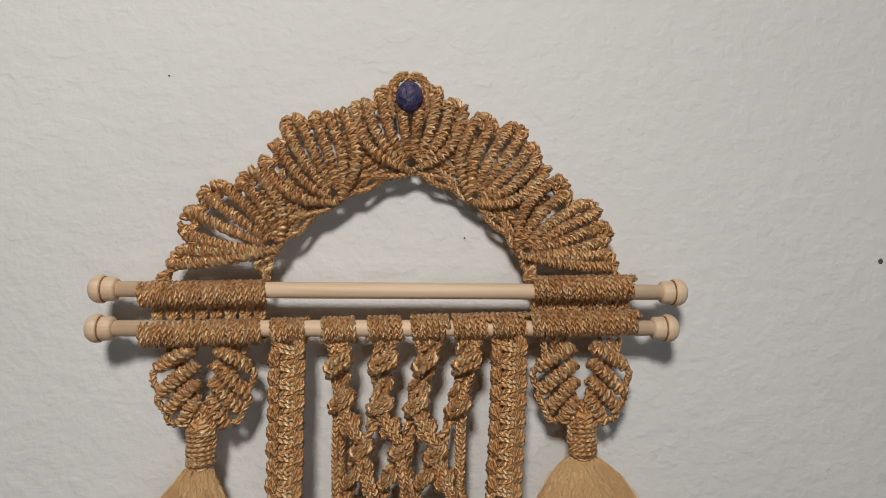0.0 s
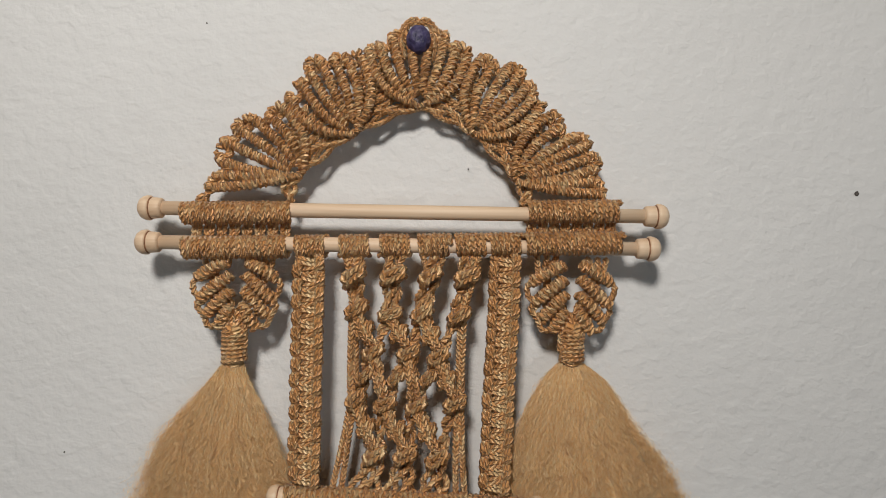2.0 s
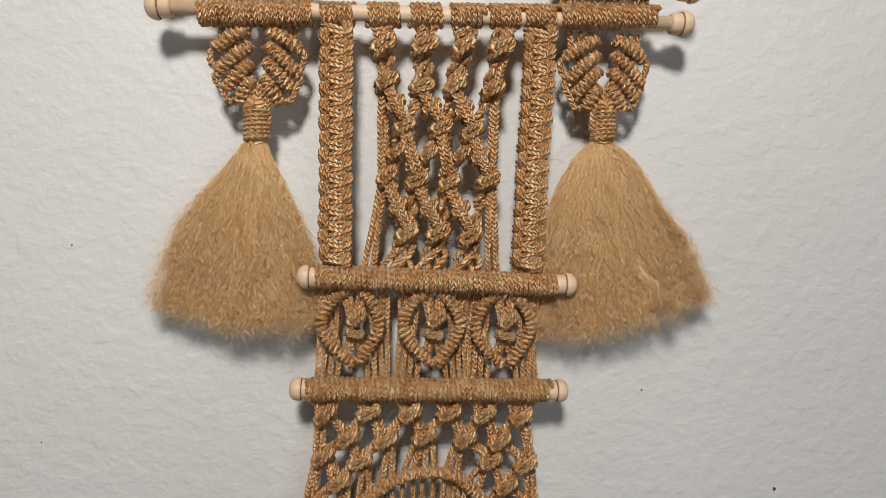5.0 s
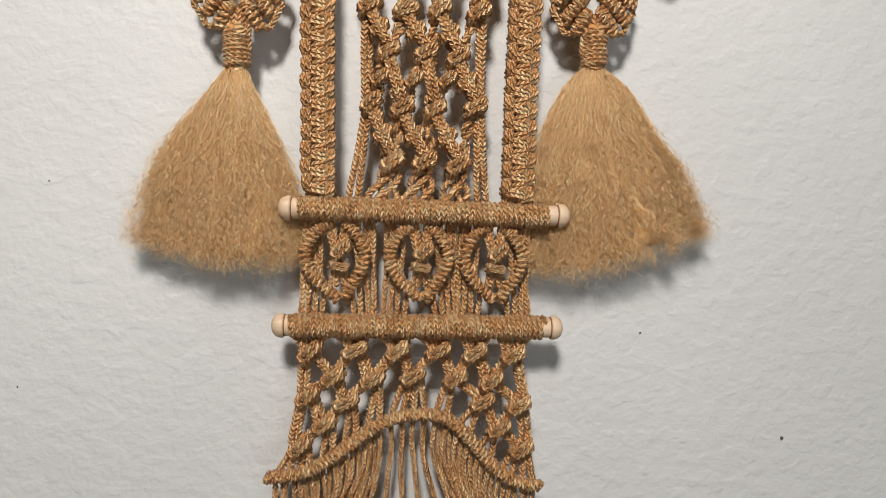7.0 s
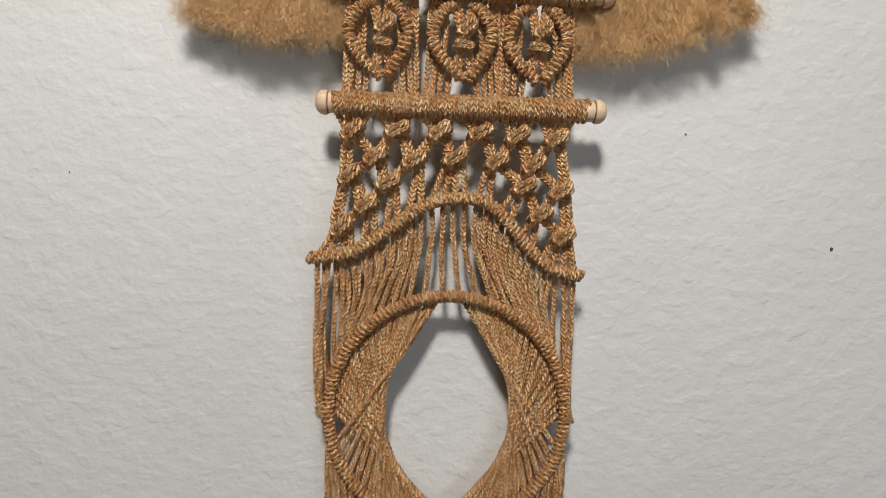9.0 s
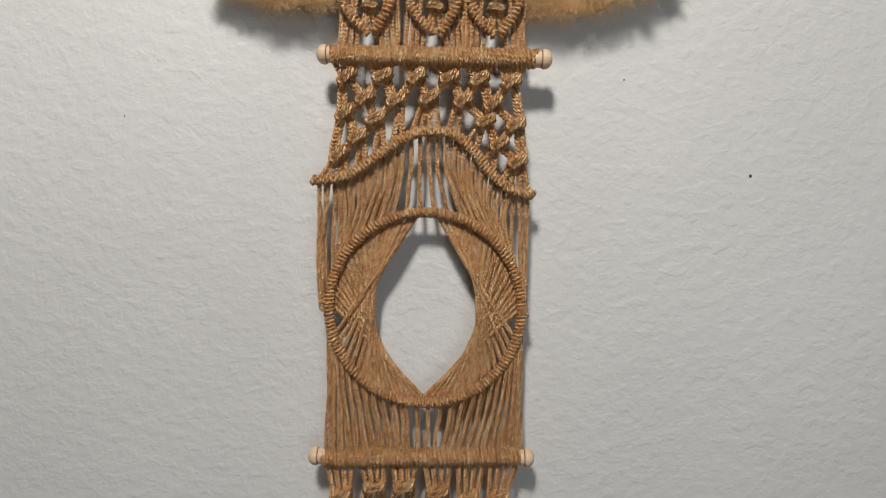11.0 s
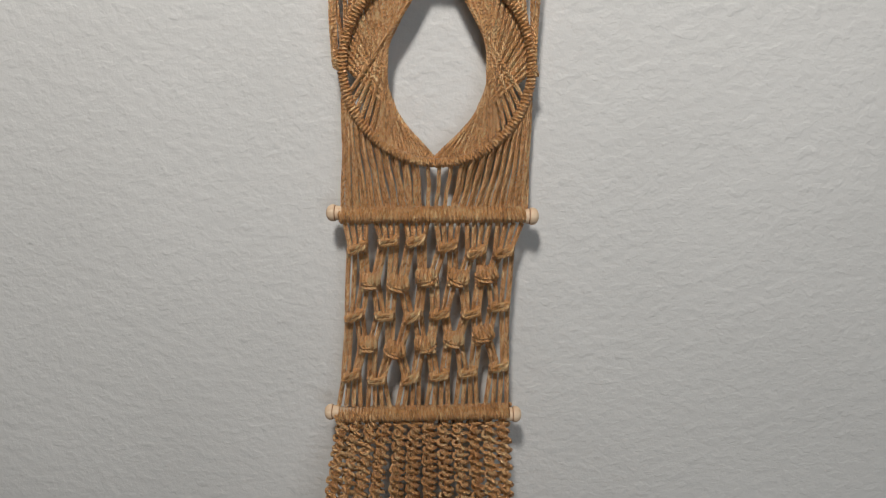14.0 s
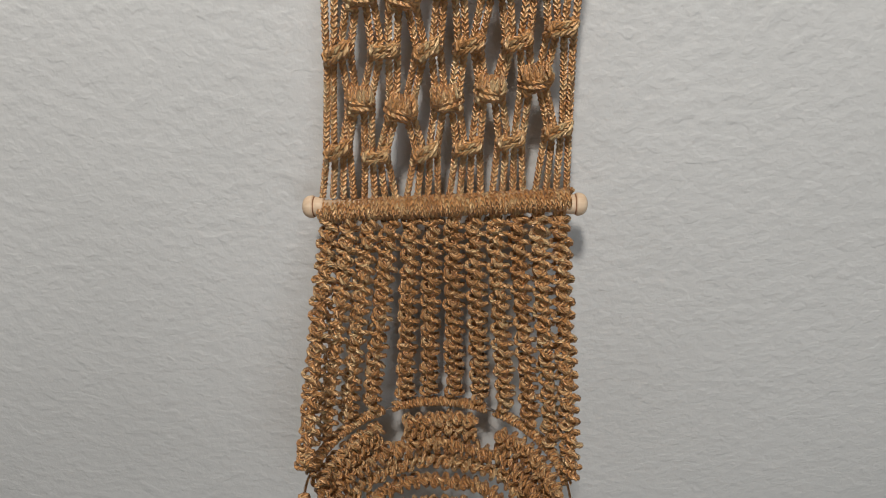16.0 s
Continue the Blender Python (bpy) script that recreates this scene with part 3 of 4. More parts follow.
# ---- leaf-shaped wings over the tassels, with their tassels
def wing(cx, zo, mirror=1):
    """Two lobes of three ribs under the lower long dowel; zo shifts the whole."""
    g = lambda x, z, y=-0.0215: (cx + mirror * x, y, z + zo)
    sides = (((-0.0048, 1.6765), (-0.0240, 1.6655), (-0.0042, 1.6680), (-0.0225, 1.6525), (-0.0030, 1.6500), (-0.0105, 1.6370), (-0.0036, 1.6590), (-0.0175, 1.6440)),
             ((0.0048, 1.6770), (0.0230, 1.6670), (0.0045, 1.6690), (0.0220, 1.6535), (0.0034, 1.6510), (0.0115, 1.6380), (0.0040, 1.6600), (0.0182, 1.6450)))
    w = part("wing", Soup().tube(smooth_path([g(0, 1.648), g(0.0005, 1.643, -0.023), g(0, 1.634, -0.022), g(0, 1.626)], 0.0018), R * 1.2, 7), CORD, HANGING, "two-lobed knotted leaf of cord")
    for x in (-0.0055, -0.003, 0.0028, 0.0055):
        part("cord", Soup().tube(smooth_path([g(x * 1.1, 1.647, -0.021), g(x, 1.643, -0.0225), g(x, 1.634, -0.022), g(x, 1.626)], 0.0018), R * 1.1, 7), CORD, w)
    for a, b, c, d, e, f, i, j in sides:
        o = 1 if b[0] > 0 else -1
        for path in ([g(*b), g(b[0] + o * 0.0022, b[1] - 0.003), g(b[0] + o * 0.0010, b[1] - 0.0085), g(d[0], d[1] + 0.003), g(d[0] - o * 0.004, d[1] + 0.001)],
                     [g(*d), g(d[0] + o * 0.0010, d[1] - 0.003), g(j[0] + o * 0.0018, j[1]), g(j[0] - o * 0.001, j[1] - 0.006), g(f[0], f[1] + 0.001)],
                     [g(a[0] + o * 0.004, 1.681, -0.020), g(a[0] + o * 0.009, 1.672, -0.0185), g(a[0] + o * 0.007, 1.664, -0.0185), g(e[0], e[1], -0.019)],
                     [g(a[0] + o * 0.010, 1.681, -0.020), g(a[0] + o * 0.011, 1.668, -0.0185), g(a[0] + o * 0.006, 1.655, -0.0185), g(f[0], f[1] + 0.006, -0.019)],
                     [g(a[0] + o * 0.006, 1.660, -0.0195), g(a[0] + o * 0.010, 1.655, -0.0190), g(f[0] + o * 0.003, f[1] + 0.010, -0.0190)],
                     [g(b[0] - o * 0.003, 1.681, -0.020), g(b[0] - o * 0.004, 1.675, -0.019), g(b[0] - o * 0.005, b[1], -0.019)]):
            part("loop", Soup().tube(smooth_path(path, 0.0018), R * 1.1, 7), CORD, w)
        for p, q in ((a, b), (c, d), (i, j), (e, f)):
            mx, mz = (p[0] + q[0]) / 2, (p[1] + q[1]) / 2 + 0.0009
            rib([g(*p), g(mx, mz, -0.0240), g(*q)], w, 0.0024, 0.00155, 0.0030)


def tassel(cx, ztop, outline, ends):
    """A bound neck and a skirt of combed-out yarn. outline: (z, left, right); ends: z of the hem at its left and right."""
    neck = Soup().wrap([(cx, -0.0205, ztop), (cx, -0.0205, ztop - 0.0085), (cx + 0.0004, -0.0205, ztop - 0.018)], 0.0060, 0.00145, 0.0024, turn=20, wobble=0.05)
    neck.tube(np.linspace((cx, -0.0205, ztop + 0.004), (cx, -0.0205, ztop - 0.020), 6), 0.0056, 12)
    t = part("tassel", neck, CORD, HANGING, "fluffy golden tassel of combed yarn with a bound neck")
    zs = np.array([o[0] for o in outline])[::-1]
    lo = np.array([o[1] for o in outline])[::-1]
    hi = np.array([o[2] for o in outline])[::-1]
    top, low = zs[-1], zs[0]

    def at(q, a, depth=1.0, out=1.0):
        """q: 0 at the neck, 1 at the hem; a: the angle round the skirt."""
        c = math.cos(a)
        hem = ends[0] + (ends[1] - ends[0]) * (c + 1) / 2
        z = top + (hem - top) * q
        zz = top + (low - top) * min(q, 1.0)
        x0, x1 = np.interp(zz, zs, lo), np.interp(zz, zs, hi)
        half, mid = (x1 - x0) / 2, (x0 + x1) / 2
        z += 0.010 * q * q * c * c
        thick = min(half, 0.0062 + 0.0060 * min(1.0, q * 1.6))
        return mid + half * c * depth, -0.0195 + 0.0045 * min(1.0, q) + thick * math.sin(a) * depth * out, z

    def lock(q, a):
        """How far the yarn stands out: wavy furrows part it into locks."""
        w = a + 0.10 * math.sin(q * 7 + a * 3) + 0.05 * math.sin(q * 17 + a * 9)
        c, d = math.cos(w), math.sin(w)
        ridge = noise.noise(Vector((c * 9 + cx * 50, d * 9, q * 1.6))) + 0.8 * noise.noise(Vector((c * 22, d * 22 + cx * 70, q * 3.0)))
        lump = noise.noise(Vector((c * 7, d * 7 + cx * 30, q * 11)))
        return 0.90 + (0.20 * ridge + 0.04 * lump) * min(1.0, 0.35 + q)

    core = Soup()
    rows, cols = 34, 200
    v, f, uv = [], [], []
    for i in range(rows):
        q = i / (rows - 1)
        for j in range(cols):
            a = j * 2 * math.pi / cols
            v.append(at(q * (0.89 + 0.06 * noise.noise(Vector((a * 3, 2, 0)))), a, (lock(q, a) - 0.26) if i else 0.6, 1 + 1.2 * (lock(q, a) - 0.9)))
    for i in range(rows - 1):
        for j in range(cols):
            j2 = (j + 1) % cols
            f.append((i * cols + j, (i + 1) * cols + j, (i + 1) * cols + j2, i * cols + j2))
            uv += [(j / cols, i / rows), (j / cols, (i + 1) / rows), ((j + 1) / cols, (i + 1) / rows), ((j + 1) / cols, i / rows)]
    b = len(v)
    v.append(at(0.93, 0, 0.0))
    for j in range(0, cols, 2):
        f.append(((rows - 1) * cols + j, b, (rows - 1) * cols + (j + 2) % cols, (rows - 1) * cols + j + 1))
        uv += [(0, 0), (0, 1), (1, 1), (1, 0)]
    core.quads(v, f, uv)
    part("skirt", core, YARN, t, "dense combed yarn")
    # loose fibres over the skirt
    rnd = random.Random(int(abs(cx) * 1e4))
    v, f, uv = [], [], []
    for n in range(14500):
        a = rnd.uniform(-math.pi - 0.15, 0.15) if n % 5 else rnd.uniform(0, math.pi)
        stray = n % 9 == 0
        dep = rnd.uniform(-0.07, 0.02) + (abs(rnd.gauss(0, 0.055)) if stray else 0)
        q0 = rnd.uniform(-0.01, 0.90)
        q1 = min(q0 + rnd.uniform(0.06, 0.20), rnd.uniform(0.90, 1.00) + 0.05 * noise.noise(Vector((a * 4, cx * 40, 3))) + (0.03 if stray else 0))
        if q1 - q0 < 0.03:
            continue
        amp, ph, fr = rnd.uniform(0.0004, 0.0016), rnd.uniform(0, 6), rnd.uniform(90, 240)
        dx, dy, w = rnd.gauss(0, 0.0042), rnd.gauss(0, 0.0012), rnd.uniform(0.00008, 0.00019)
        base = len(v)
        steps = max(5, int((q1 - q0) * 120))
        phi = rnd.uniform(-1.2, 1.2)
        for i in range(steps + 1):
            s01 = i / steps
            q = q0 + (q1 - q0) * s01
            if i % 4 == 0:
                deep = lock(q, a) + dep
            x, y, z = at(q, a, deep, 1 + 1.2 * (deep - dep - 0.9))
            k = 0.2 + min(1.0, q * 1.4)
            x += (amp * math.sin(q * fr + ph) + dx * s01) * k
            y += (amp * math.cos(q * fr * 0.8 + ph) + dy * s01) * k
            turn = phi + 0.9 * math.sin(q * fr * 0.6 + ph)
            nx, ny = math.cos(turn), math.sin(turn)
            ww = w * (1 - 0.5 * s01)
            v += [(x + nx * ww, y + ny * ww, z), (x - nx * ww, y - ny * ww, z)]
            if i:
                k = base + 2 * i
                f.append((k - 2, k, k + 1, k - 1))
                uv += [(n % 64 * 0.37, q)] * 4
    loose = Soup()
    loose.quads(v, f, uv)
    tagged(part("fluff", loose, YARN, t, "loose crinkled fibres"), kind="stuff")


wing(-0.0955, -0.0050)
wing(0.1005, 0.0)
tassel(-0.0965, 1.6300, [(1.611, -0.1035, -0.0900), (1.604, -0.1085, -0.0880), (1.598, -0.1125, -0.0850), (1.579, -0.1278, -0.0750), (1.558, -0.1408, -0.0650), (1.541, -0.1470, -0.0595), (1.517, -0.1520, -0.0565), (1.500, -0.1535, -0.0550)], (1.500, 1.492))
tassel(0.1020, 1.6380, [(1.619, 0.0945, 0.1095), (1.613, 0.0875, 0.1180), (1.607, 0.0830, 0.1245), (1.588, 0.0730, 0.1380), (1.568, 0.0670, 0.1510), (1.549, 0.0645, 0.1625), (1.520, 0.0635, 0.1755), (1.500, 0.0640, 0.1805)], (1.485, 1.511))


# ---- knotted straps
def strap(x0, z0, x1, z1):
    s = Soup()
    for d in (-0.0055, -0.0018, 0.0018, 0.0055):
        s.tube(line([(x0 + d * 1.3, Y, z0 + 0.006), (x0 + d, Y, z0 - 0.002), ((x0 + x1) / 2 + d, Y + 0.001, (z0 + z1) / 2), (x1 + d, Y, z1 + 0.002), (x1 + d * 1.3, Y - 0.002, z1 - 0.008)]), 0.0018, 7)
    st = part("strap", s, CORD, HANGING, "flat strap of square knots in tan cord")
    for n in range(29):
        q = (n + 0.5 + (0.06 if n % 2 else -0.06)) / 29
        knot_at(BARS, x0 + (x1 - x0) * q + random.uniform(-0.0004, 0.0004), z0 + (z1 - z0) * q, Y, st, n, random.uniform(-0.05, 0.05))


strap(-0.0525, 1.6745, -0.0510, 1.5440)
strap(0.0605, 1.6785, 0.0585, 1.5440)


# ---- lattices of cords through rows of knots
OFF = (-0.0050, -0.0017, 0.0017, 0.0050)


def lattice(tops, rows, ends, y, label, sway=0.0004, spread=1.0, r=R, twist=0.0, tilt=0.0):
    """Cords from tops to ends. rows: (shift, knot mesh list, [(x, z) or None, ...], size); a knot holds four cords."""
    n = len(tops)
    net = None
    for i in range(n):
        path = [tops[i]]
        for shift, _, places, _ in rows:
            g, j = divmod(i - shift, 4)
            if 0 <= g < len(places) and i >= shift and places[g]:
                x, z = places[g]
                path.append((x + OFF[j] * spread, y + (0.0006 if j in (1, 2) else 0.0), z + 0.003))
                path.append((x + OFF[j] * spread, y + (0.0006 if j in (1, 2) else 0.0), z - 0.003))
        path.append(ends[i])
        way = line(path, step=0.0018 if twist else 0.0025, sway=sway)
        if twist and 1 < i < n - 2:
            ang = way[:, 2] * 2 * math.pi / 0.0115 + (i % 2) * math.pi + (i // 2)
            way[:, 0] += twist * np.cos(ang)
            way[:, 1] += twist * np.sin(ang) * 1.2
        s = Soup().tube(way, r * (1.0 if twist else 1.08), 7)
        if net is None:
            net = part("knotted_net", s, CORD, HANGING, label)
        else:
            part("cord", s, CORD, net)
    for shift, meshes, places, size in rows:
        for g, at in enumerate(places):
            if at:
                knot_at(meshes, at[0], at[1], y - 0.0005, net, g + shift, tilt + random.uniform(-0.12, 0.12) + (0.10 if (g + shift) % 2 else -0.10), size)
    return net


# between the straps
xs = [c + o for c in (-0.0275, -0.0040, 0.0190, 0.0405) for o in OFF]
LATTICE = lattice([(x, Y - 0.001, on(D2, x)[2] - 0.006) for x in xs],
        [(0, BIG, [(-0.0270, 1.6660), (-0.0040, 1.6670), (0.0175, 1.6675), (0.0390, 1.6680)], 1.0),
         (0, KNOTS, [(-0.0245, 1.6465), (-0.0050, 1.6445), (0.0135, 1.6460), (0.0350, 1.6450)], 0.95),
         (2, BIG, [(-0.0140, 1.6225), (0.0065, 1.6225), (0.0240, 1.6210)], 0.88),
         (0, BIG, [(-0.0230, 1.5945), (-0.0060, 1.5925), (0.0120, 1.5920), (0.0345, 1.5940)], 0.88),
         (2, BIG, [(-0.0110, 1.5625), (0.0070, 1.5630), (0.0255, 1.5620)], 0.95)],
        [(x, -0.0255, 1.5410) for x in np.linspace(-0.0350, 0.0420, 16)], Y, "lattice of twisted square knots in tan cord", 0.0005, 0.65, 0.0018, 0.0012, -0.15)
# pairs of cords that run down across the lattice from knot to knot
for a, b in (((-0.0245, 1.6465), (-0.0140, 1.6225)), ((-0.0050, 1.6445), (0.0065, 1.6225)), ((0.0135, 1.6460), (0.0240, 1.6210)),
             ((-0.0140, 1.6225), (-0.0060, 1.5925)), ((0.0065, 1.6225), (0.0120, 1.5920)), ((0.0240, 1.6210), (0.0345, 1.5940)),
             ((-0.0230, 1.5945), (-0.0110, 1.5625)), ((-0.0060, 1.5925), (0.0070, 1.5630)), ((0.0120, 1.5920), (0.0255, 1.5620))):
    for o in (-0.0017, 0.0017):
        (ax, az), (bx, bz) = a, b
        part("cord", Soup().tube(smooth_path([(ax + o, Y - 0.0030, az - 0.001), (ax + (bx - ax) * 0.25 + o, Y - 0.0058, az + (bz - az) * 0.30), (ax + (bx - ax) * 0.7 + o, Y - 0.0062, az + (bz - az) * 0.65), (bx + o, Y - 0.0040, bz + 0.004)], 0.002), 0.00172, 7), CORD, LATTICE)
for x, z in ((-0.0195, 1.6345), (0.0005, 1.6335), (0.0190, 1.6330), (-0.0185, 1.6080), (0.0000, 1.6075), (0.0185, 1.6080), (0.0290, 1.6075), (-0.0165, 1.5780), (0.0010, 1.5775), (0.0190, 1.5770)):
    knot_at(KNOTS, x, z, Y - 0.0015, LATTICE, 0, -0.35, 0.80)


# ---- three leaf motifs
def leaf(cx, lean):
    s = Soup()
    y = Y - 0.001
    for o in (-1, 1):
        for k, (xt, xb) in enumerate(((0.0185, 0.0195), (0.0150, 0.0160), (0.0110, 0.0120), (0.0170, 0.0080))):
            s.tube(line([(cx + o * xt, y + 0.002, 1.5310), (cx + o * (xt + 0.001 - 0.001 * k), y + 0.004, 1.5120), (cx + o * xb, y + 0.003, 1.4930), (cx + o * (xb + 0.001), y + 0.001, 1.4760)], sway=0.0005), R, 7)
        for xt in (0.0035, 0.0015):
            s.tube(line([(cx + o * xt * 2.0, y + 0.002, 1.5280), (cx + o * xt, y - 0.001, 1.5170), (cx + o * xt * 0.6, y - 0.001, 1.5060), (cx + o * xt * 1.6 + lean, y + 0.001, 1.4930)]), R, 7)
    lf = part("leaf_motif", s, CORD, HANGING, "leaf-shaped knotted motif of tan cord")
    for o in (-1, 1):
        w = 0.0165 - o * lean
        rib([(cx + o * 0.003, y + 0.001, 1.5290), (cx + o * (w - 0.005), y - 0.002, 1.5225), (cx + o * w, y - 0.003, 1.5110), (cx + o * (w - 0.004), y - 0.003, 1.4995), (cx + lean + o * 0.0015, y - 0.002, 1.4865)], lf, 0.0022, 0.0015, 0.0030)
    knot_at(BIG, cx + lean * 0.5 + 0.001, 1.5135, y - 0.002, lf, 0, -0.35, 0.82)
    knot_at(KNOTS, cx + lean - 0.001, 1.5045, y - 0.002, lf, 1, 0.45, 0.72)


leaf(-0.0400, 0.0015)
leaf(0.0060, 0.0010)
leaf(0.0480, 0.0010)

# ---- net over the wave
WAVE = [(-0.0790, 1.3835), (-0.0685, 1.3845), (-0.0545, 1.3875), (-0.0380, 1.3980), (-0.0190, 1.4120), (-0.0060, 1.4180), (0.0080, 1.4200), (0.0230, 1.4175), (0.0360, 1.4060), (0.0500, 1.3900), (0.0640, 1.3800), (0.0790, 1.3770)]
wave_path = smooth_path([p3(x, z, Y - 0.002) for x, z in WAVE], 0.002)
wave = part("wave_rib", Soup().wrap(wave_path, 0.0024, 0.0015, 0.0027, sides=7, turn=12, wobble=0.08).tube(wave_path, 0.0022, 6), CORD, HANGING, "wavy rib of tightly wrapped cord")


def wave_at(x):
    return float(np.interp(x, wave_path[:, 0], wave_path[:, 2]))


xs = np.linspace(-0.0640, 0.0690, 24)
ends = np.linspace(-0.0740, 0.0750, 24)
lattice([(x, -0.0255, 1.4660) for x in xs],
        [(0, KNOTS, [(-0.0550, 1.4560), (-0.0300, 1.4570), (-0.0060, 1.4570), (0.0170, 1.4570), (0.0380, 1.4560), (0.0600, 1.4550)], 1.0),
         (2, KNOTS, [(-0.0420, 1.4420), (-0.0200, 1.4405), (0.0030, 1.4425), (0.0270, 1.4415), (0.0480, 1.4400)], 1.0),
         (0, KNOTS, [(-0.0560, 1.4310), (-0.0345, 1.4275), None, None, (0.0430, 1.4275), (0.0640, 1.4255)], 1.0),
         (2, KNOTS, [(-0.0465, 1.4150), None, None, None, (0.0530, 1.4120)], 1.0),
         (0, KNOTS, [(-0.0600, 1.4020), None, None, None, None, (0.0665, 1.4000)], 1.0)],
        [(x, Y, wave_at(x)) for x in ends], Y, "net of alternating square knots in tan cord", 0.0005, 0.95, 0.00178, 0.0, -0.25)

# ---- cords to the wrapped ring
RC, RR, RY = (0.0035, 1.2920), 0.0705, -0.0215
ring_path = np.array([(RC[0] + RR * math.cos(a), RY, RC[1] + RR * math.sin(a)) for a in np.linspace(0, 2 * math.pi, 140)])
ring = part("ring", Soup().wrap(ring_path, 0.0024, 0.0015, 0.0028, sides=6, turn=12, wobble=0.06).tube(ring_path, 0.0023, 6), CORD, HANGING, "round ring wrapped tightly in tan cord")


def ring_at(deg, y=RY, k=1.0):
    a = radians(deg)
    return (RC[0] + RR * k * math.cos(a), y, RC[1] + RR * k * math.sin(a))


for i, x in enumerate(ends):
    if 2 <= i <= 21:
        deg = 170 - 160 * (i - 2) / 19
        e = ring_at(deg, RY + 0.001)
        pts = [(x, Y + 0.002, wave_at(x) - 0.001), (x * 0.97, Y + 0.003, wave_at(x) * 0.6 + e[2] * 0.4), e]
    else:
        side = -1 if i < 2 else 1
        k = i if i < 2 else 23 - i
        pts = [(x, Y + 0.001, wave_at(x)), (side * (0.0747 - 0.003 * k), Y + 0.002, 1.340), (side * (0.0745 - 0.002 * k) + 0.001, Y + 0.001, 1.300), (side * (0.0730 - 0.001 * k) + 0.001, Y, 1.290)]
    part("cord", Soup().tube(line(pts, sway=0.0004), 0.00152, 7), CORD, HANGING)
    if 1 <= i <= 9 or 14 <= i <= 22:
        side = -1 if i < 12 else 1
        k = i - 2 if i < 12 else 21 - i
        e = ring_at(90 - side * (84.2 - k * 8.42), RY + 0.004)
        part("cord", Soup().tube(line([(x + side * 0.003, Y + 0.004, wave_at(x)), (x + side * 0.003, Y + 0.005, wave_at(x) * 0.55 + e[2] * 0.45), e], sway=0.0006), 0.00152, 7), CORD, HANGING)

# chords across the ring leave a pointed opening
for side in (-1, 1):
    for i in range(36):
        if i < 21:
            q = i / 20
            a0 = 95 + 83 * q
            a1 = a0 + float(np.interp(a0, (95, 120, 150, 178), (103, 112, 106, 94)))
        else:
            q = (i - 21) / 14
            a0 = 99 + 80 * q
            a1 = a0 + 105 - 17 * q * q
        if side > 0:
            a0, a1 = 180 - a0, 180 - a1
        y = RY + (0.0 if i < 21 else 0.006) + 0.003 * q + 0.0022 * (i % 2)
        p0, p1 = ring_at(a0, RY + 0.0035), ring_at(a1, RY + 0.0035)
        part("cord", Soup().tube(line([p0, ((p0[0] * 2 + p1[0]) / 3 - side * 0.001, y, (p0[2] * 2 + p1[2]) / 3), ((p0[0] + p1[0] * 2) / 3 - side * 0.001, y + 0.001, (p0[2] + p1[2] * 2) / 3), p1], sway=0.0004), 0.00158, 7), CORD, HANGING)
    knot_at(KNOTS, RC[0] + side * 0.0735 - 0.001, 1.2925, RY - 0.001, HANGING, 0 if side > 0 else 1, 1.5, 0.55)

# ring to the next dowel
xs = np.linspace(-0.0680, 0.0740, 24)
for i, x in enumerate(xs):
    deg = 186 + 168 * i / 23
    e = ring_at(deg, RY + 0.001)
    part("cord", Soup().tube(line([e, ((e[0] * 1.1 + x * 0.9) / 2, RY + 0.002, (e[2] + 1.184) / 2), (x, -0.0225, 1.1840)], sway=0.0005), 0.00152, 7), CORD, HANGING)
    if i < 10 or i > 13:
        e = ring_at(deg + 3.6, RY + 0.004)
        part("cord", Soup().tube(line([e, (e[0] * 0.45 + (x + 0.003) * 0.55, RY + 0.005, (e[2] + 1.184) / 2), (x + 0.003, -0.020, 1.1840)], sway=0.0005), 0.00152, 7), CORD, HANGING)

# ---- rows of small and popcorn knots
lattice([(x, -0.0215, 1.1760) for x in xs],
        [(0, KNOTS, [(-0.0560, 1.1515), (-0.0310, 1.1580), (-0.0090, 1.1595), (0.0160, 1.1560), (0.0390, 1.1520), (0.0610, 1.1535)], 1.08),
         (2, POPCORN, [(-0.0460, 1.1225), (-0.0235, 1.1215), (0.0010, 1.1280), (0.0255, 1.1285), (0.0480, 1.1325)], 1.0),
         (0, KNOTS, [(-0.0590, 1.0925), (-0.0340, 1.0940), (-0.0105, 1.0950), (0.0120, 1.0980), (0.0375, 1.1000), (0.0600, 1.1075)], 1.08),
         (2, POPCORN, [(-0.0480, 1.0665), (-0.0255, 1.0625), (0.0010, 1.0685), (0.0240, 1.0745), (0.0480, 1.0805)], 1.0),
         (0, KNOTS, [(-0.0620, 1.0380), (-0.0400, 1.0350), (-0.0110, 1.0385), (0.0130, 1.0420), (0.0370, 1.0460), (0.0630, 1.0535)], 1.08)],
        [(x, -0.0255, 1.0080) for x in np.linspace(-0.0730, 0.0720, 24)], -0.0235, "net of small square knots and popcorn knots", 0.0005, 1.35, 0.00175)

# ---- spiral sinnets down to the hoop
HC, HR = Vector((0.001, -0.099, 0.850)), 0.080
ANGLES = (-86, -66, -51, -37, -19, -7, 6, 19, 33, 48, 64, 85)


def hoop_at(deg, r=HR, z=0.850):
    a = radians(deg)
    return (HC.x + r * math.sin(a), HC.y + r * math.cos(a), z)


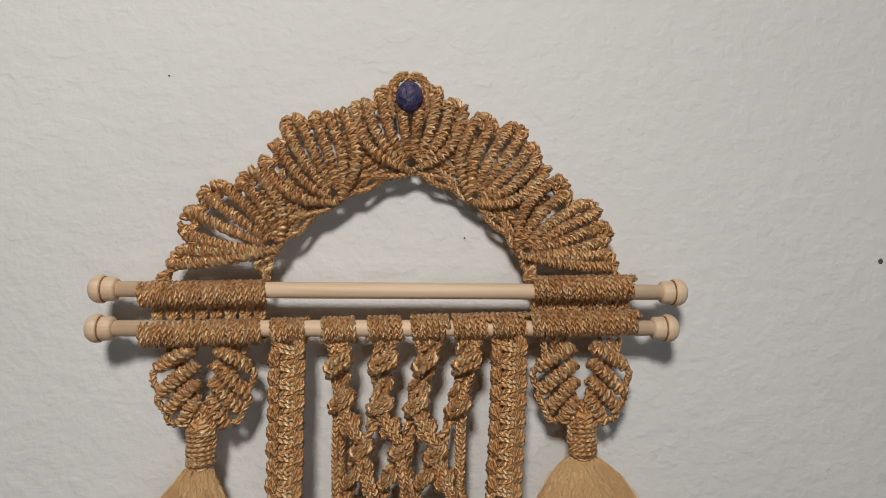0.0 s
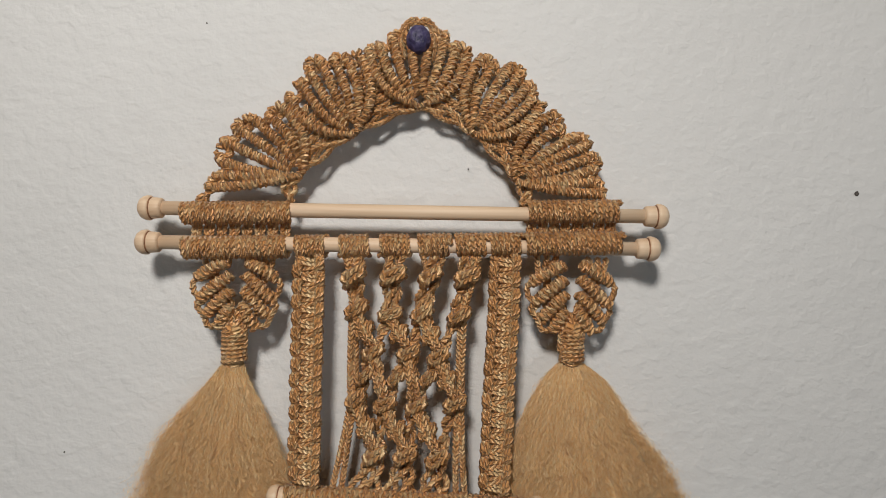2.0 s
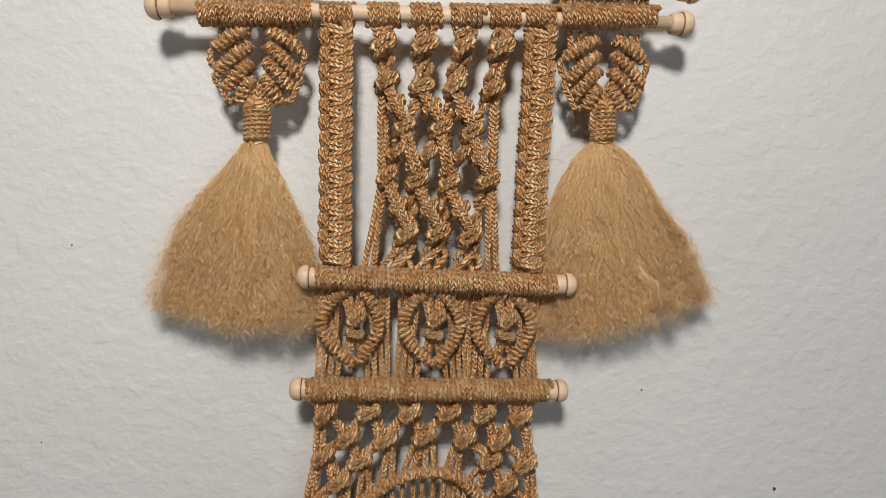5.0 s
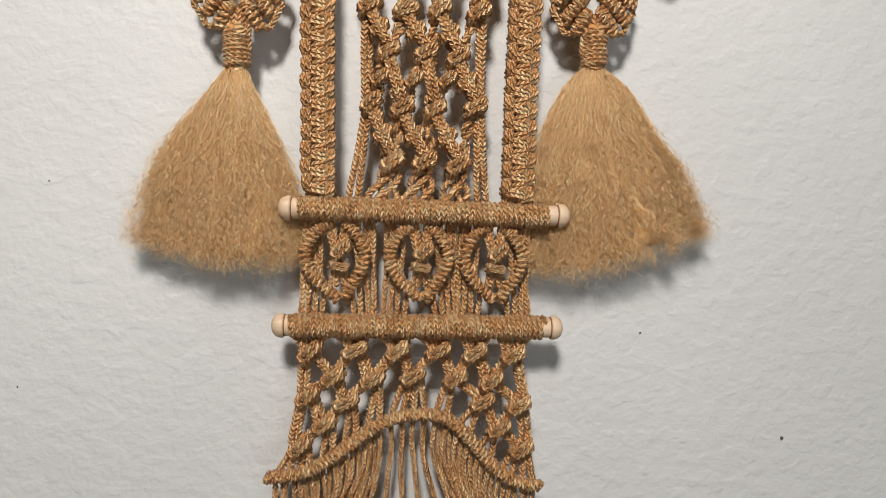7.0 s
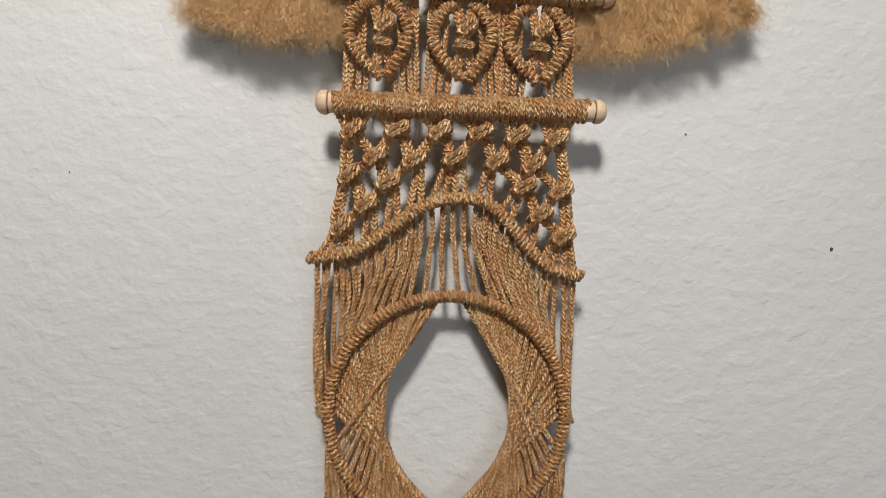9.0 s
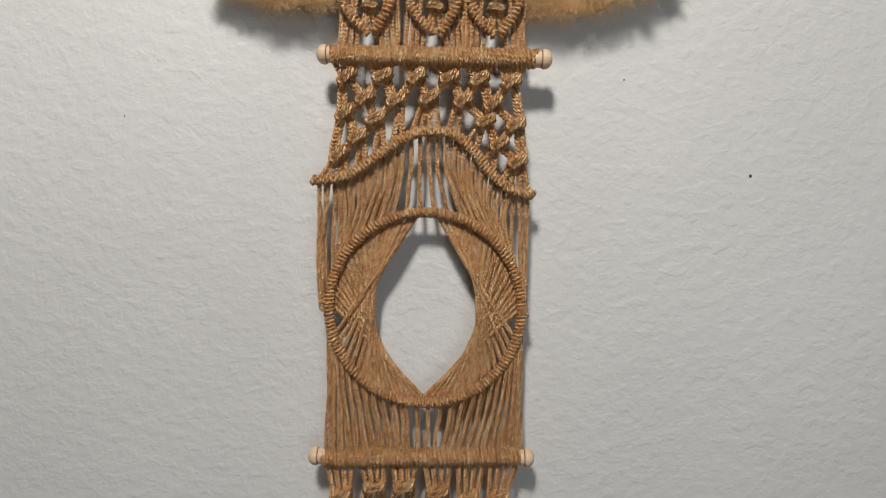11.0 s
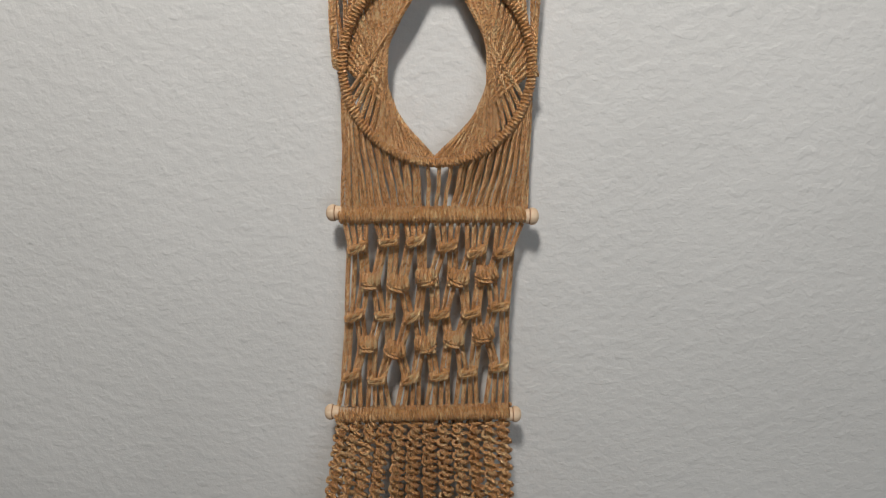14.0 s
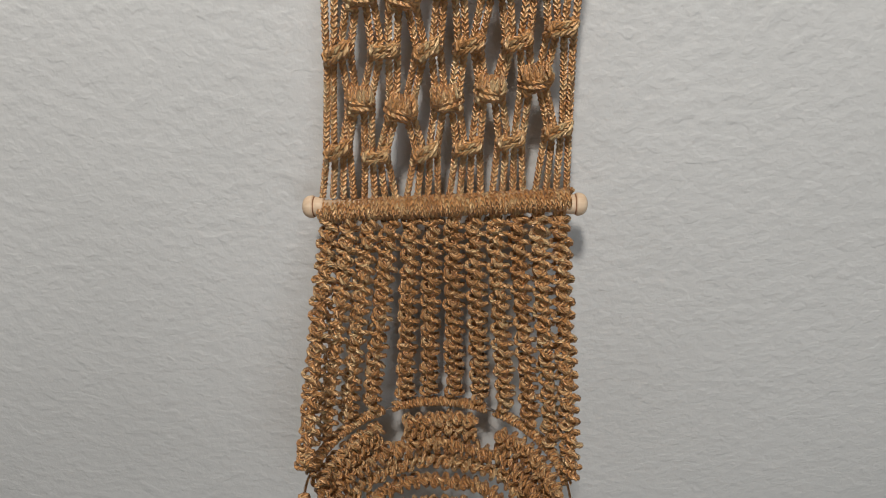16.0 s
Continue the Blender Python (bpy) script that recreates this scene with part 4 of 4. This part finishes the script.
def spiral(path, turn0, hand, pitch=0.0038, size=1.0, r=0.0014):
    """Half knots that wind round a path."""
    s = Soup().tube(path, 0.0026 * size, 6)
    seg = np.r_[0, np.cumsum(np.linalg.norm(np.diff(path, axis=0), axis=1))]
    t, n, b = frames(path)
    count = int(seg[-1] / pitch)
    for k in range(count):
        q = (k + 0.5) / count * seg[-1]
        c, nn, bb, tt = (np.array([np.interp(q, seg, m[:, j]) for j in range(3)]) for m in (path, n, b, t))
        a0 = turn0 + hand * k * 1.22 + random.uniform(-0.3, 0.3)
        for side in (0, math.pi):
            j, lean = random.uniform(0.9, 1.15), random.uniform(0.6, 1.2)
            pts = []
            # the bight that stands out at the side, then the bar that runs across
            for w, rad, up in ((-1.5, 0.0022, -0.0014), (-0.8, 0.0037, -0.0017), (-0.25, 0.0055, -0.0012), (0.25, 0.0057, 0.0009), (0.8, 0.0037, 0.0016), (1.4, 0.0020, 0.0006)):
                a = a0 + side + w
                pts.append(c + (nn * math.cos(a) + bb * math.sin(a)) * rad * size * j - tt * up * hand * lean)
            s.tube(smooth_path(pts, 0.0014), r, 6, plies=r < 0.0015)
    return s


def sinnet(top, low, turn0, hand):
    d = Vector(low) - Vector(top)
    sag = Vector((0.0, -0.002, 0))
    path = smooth_path([top, Vector(top) + d * 0.33 + sag, Vector(top) + d * 0.66 + sag, low], 0.004)
    return part("sinnet", spiral(path, turn0, hand, 0.0043, 1.0, 0.00145), CORD, HANGING, "spiral sinnet of half knots in tan cord")


for i, deg in enumerate(ANGLES):
    x = -0.0690 + 0.1380 * i / 11
    sinnet((x, -0.027, on(D6, x)[2] - 0.008), hoop_at(deg, HR + 0.0015, 0.8560), i * 2.6 + random.uniform(0, 1), 1)
    knot = Soup()
    for o in (-0.0022, 0.0022):
        knot.tube(line([(x + o, -0.0245, on(D6, x)[2] - 0.004), (x + o * 0.7, -0.0265, on(D6, x)[2] - 0.010)]), 0.0022, 7)
    part("cord", knot, CORD, HANGING)

# ---- wire hoop and basket
hoop = np.array([hoop_at(d) for d in np.linspace(0, 360, 160)])
wire = part("wire_hoop", Soup().tube(hoop, 0.0011, 8), STEEL, HANGING, "bright metal wire hoop bound with cord")
for a, b in ((-84, -31), (-26, 23), (28, 83), (97, 263)):
    arc = np.array([hoop_at(d) for d in np.linspace(a, b, 60)])
    part("hoop_binding", Soup().wrap(arc, 0.0024, 0.0015, 0.0028, sides=6, turn=12, wobble=0.08), CORD, wire, "cord bound round the wire")

# rows of knotwork inside the hoop; the upper ones leave round gaps
first = None
for n in range(9):
    z, r = 0.8375 - 0.0090 * n - 0.0008 * n * n, HR - 0.0040 - 0.0007 * n * n
    spans = ((-82, -34), (-21, 19), (32, 82), (98, 262)) if n < 2 else ((-80, 280),)
    for a, b in spans:
        path = np.array([hoop_at(d, r + 0.0010 * math.sin(radians(d * 9 + n * 50)), z + 0.0012 * math.sin(radians(d * 7 + n * 70))) for d in np.linspace(a, b, max(8, int((b - a) * r / 0.22)))])
        s = spiral(path, n * 1.1, 1 if n % 2 else -1, 0.0044, 0.90 if n != 2 else 1.25, 0.0015)
        if first is None:
            first = part("basket", s, CORD, HANGING, "knotted cord basket hung in the hoop")
        else:
            part("braid", s, CORD, first)
s = Soup()
for k in range(16):
    a, b = hoop_at(k * 11.25, 0.034, 0.718), hoop_at(k * 11.25 + 180, 0.034, 0.718)
    s.tube(line([a, (HC.x, HC.y, 0.708), b]), R, 6)
part("basket_base", s, CORD, first)
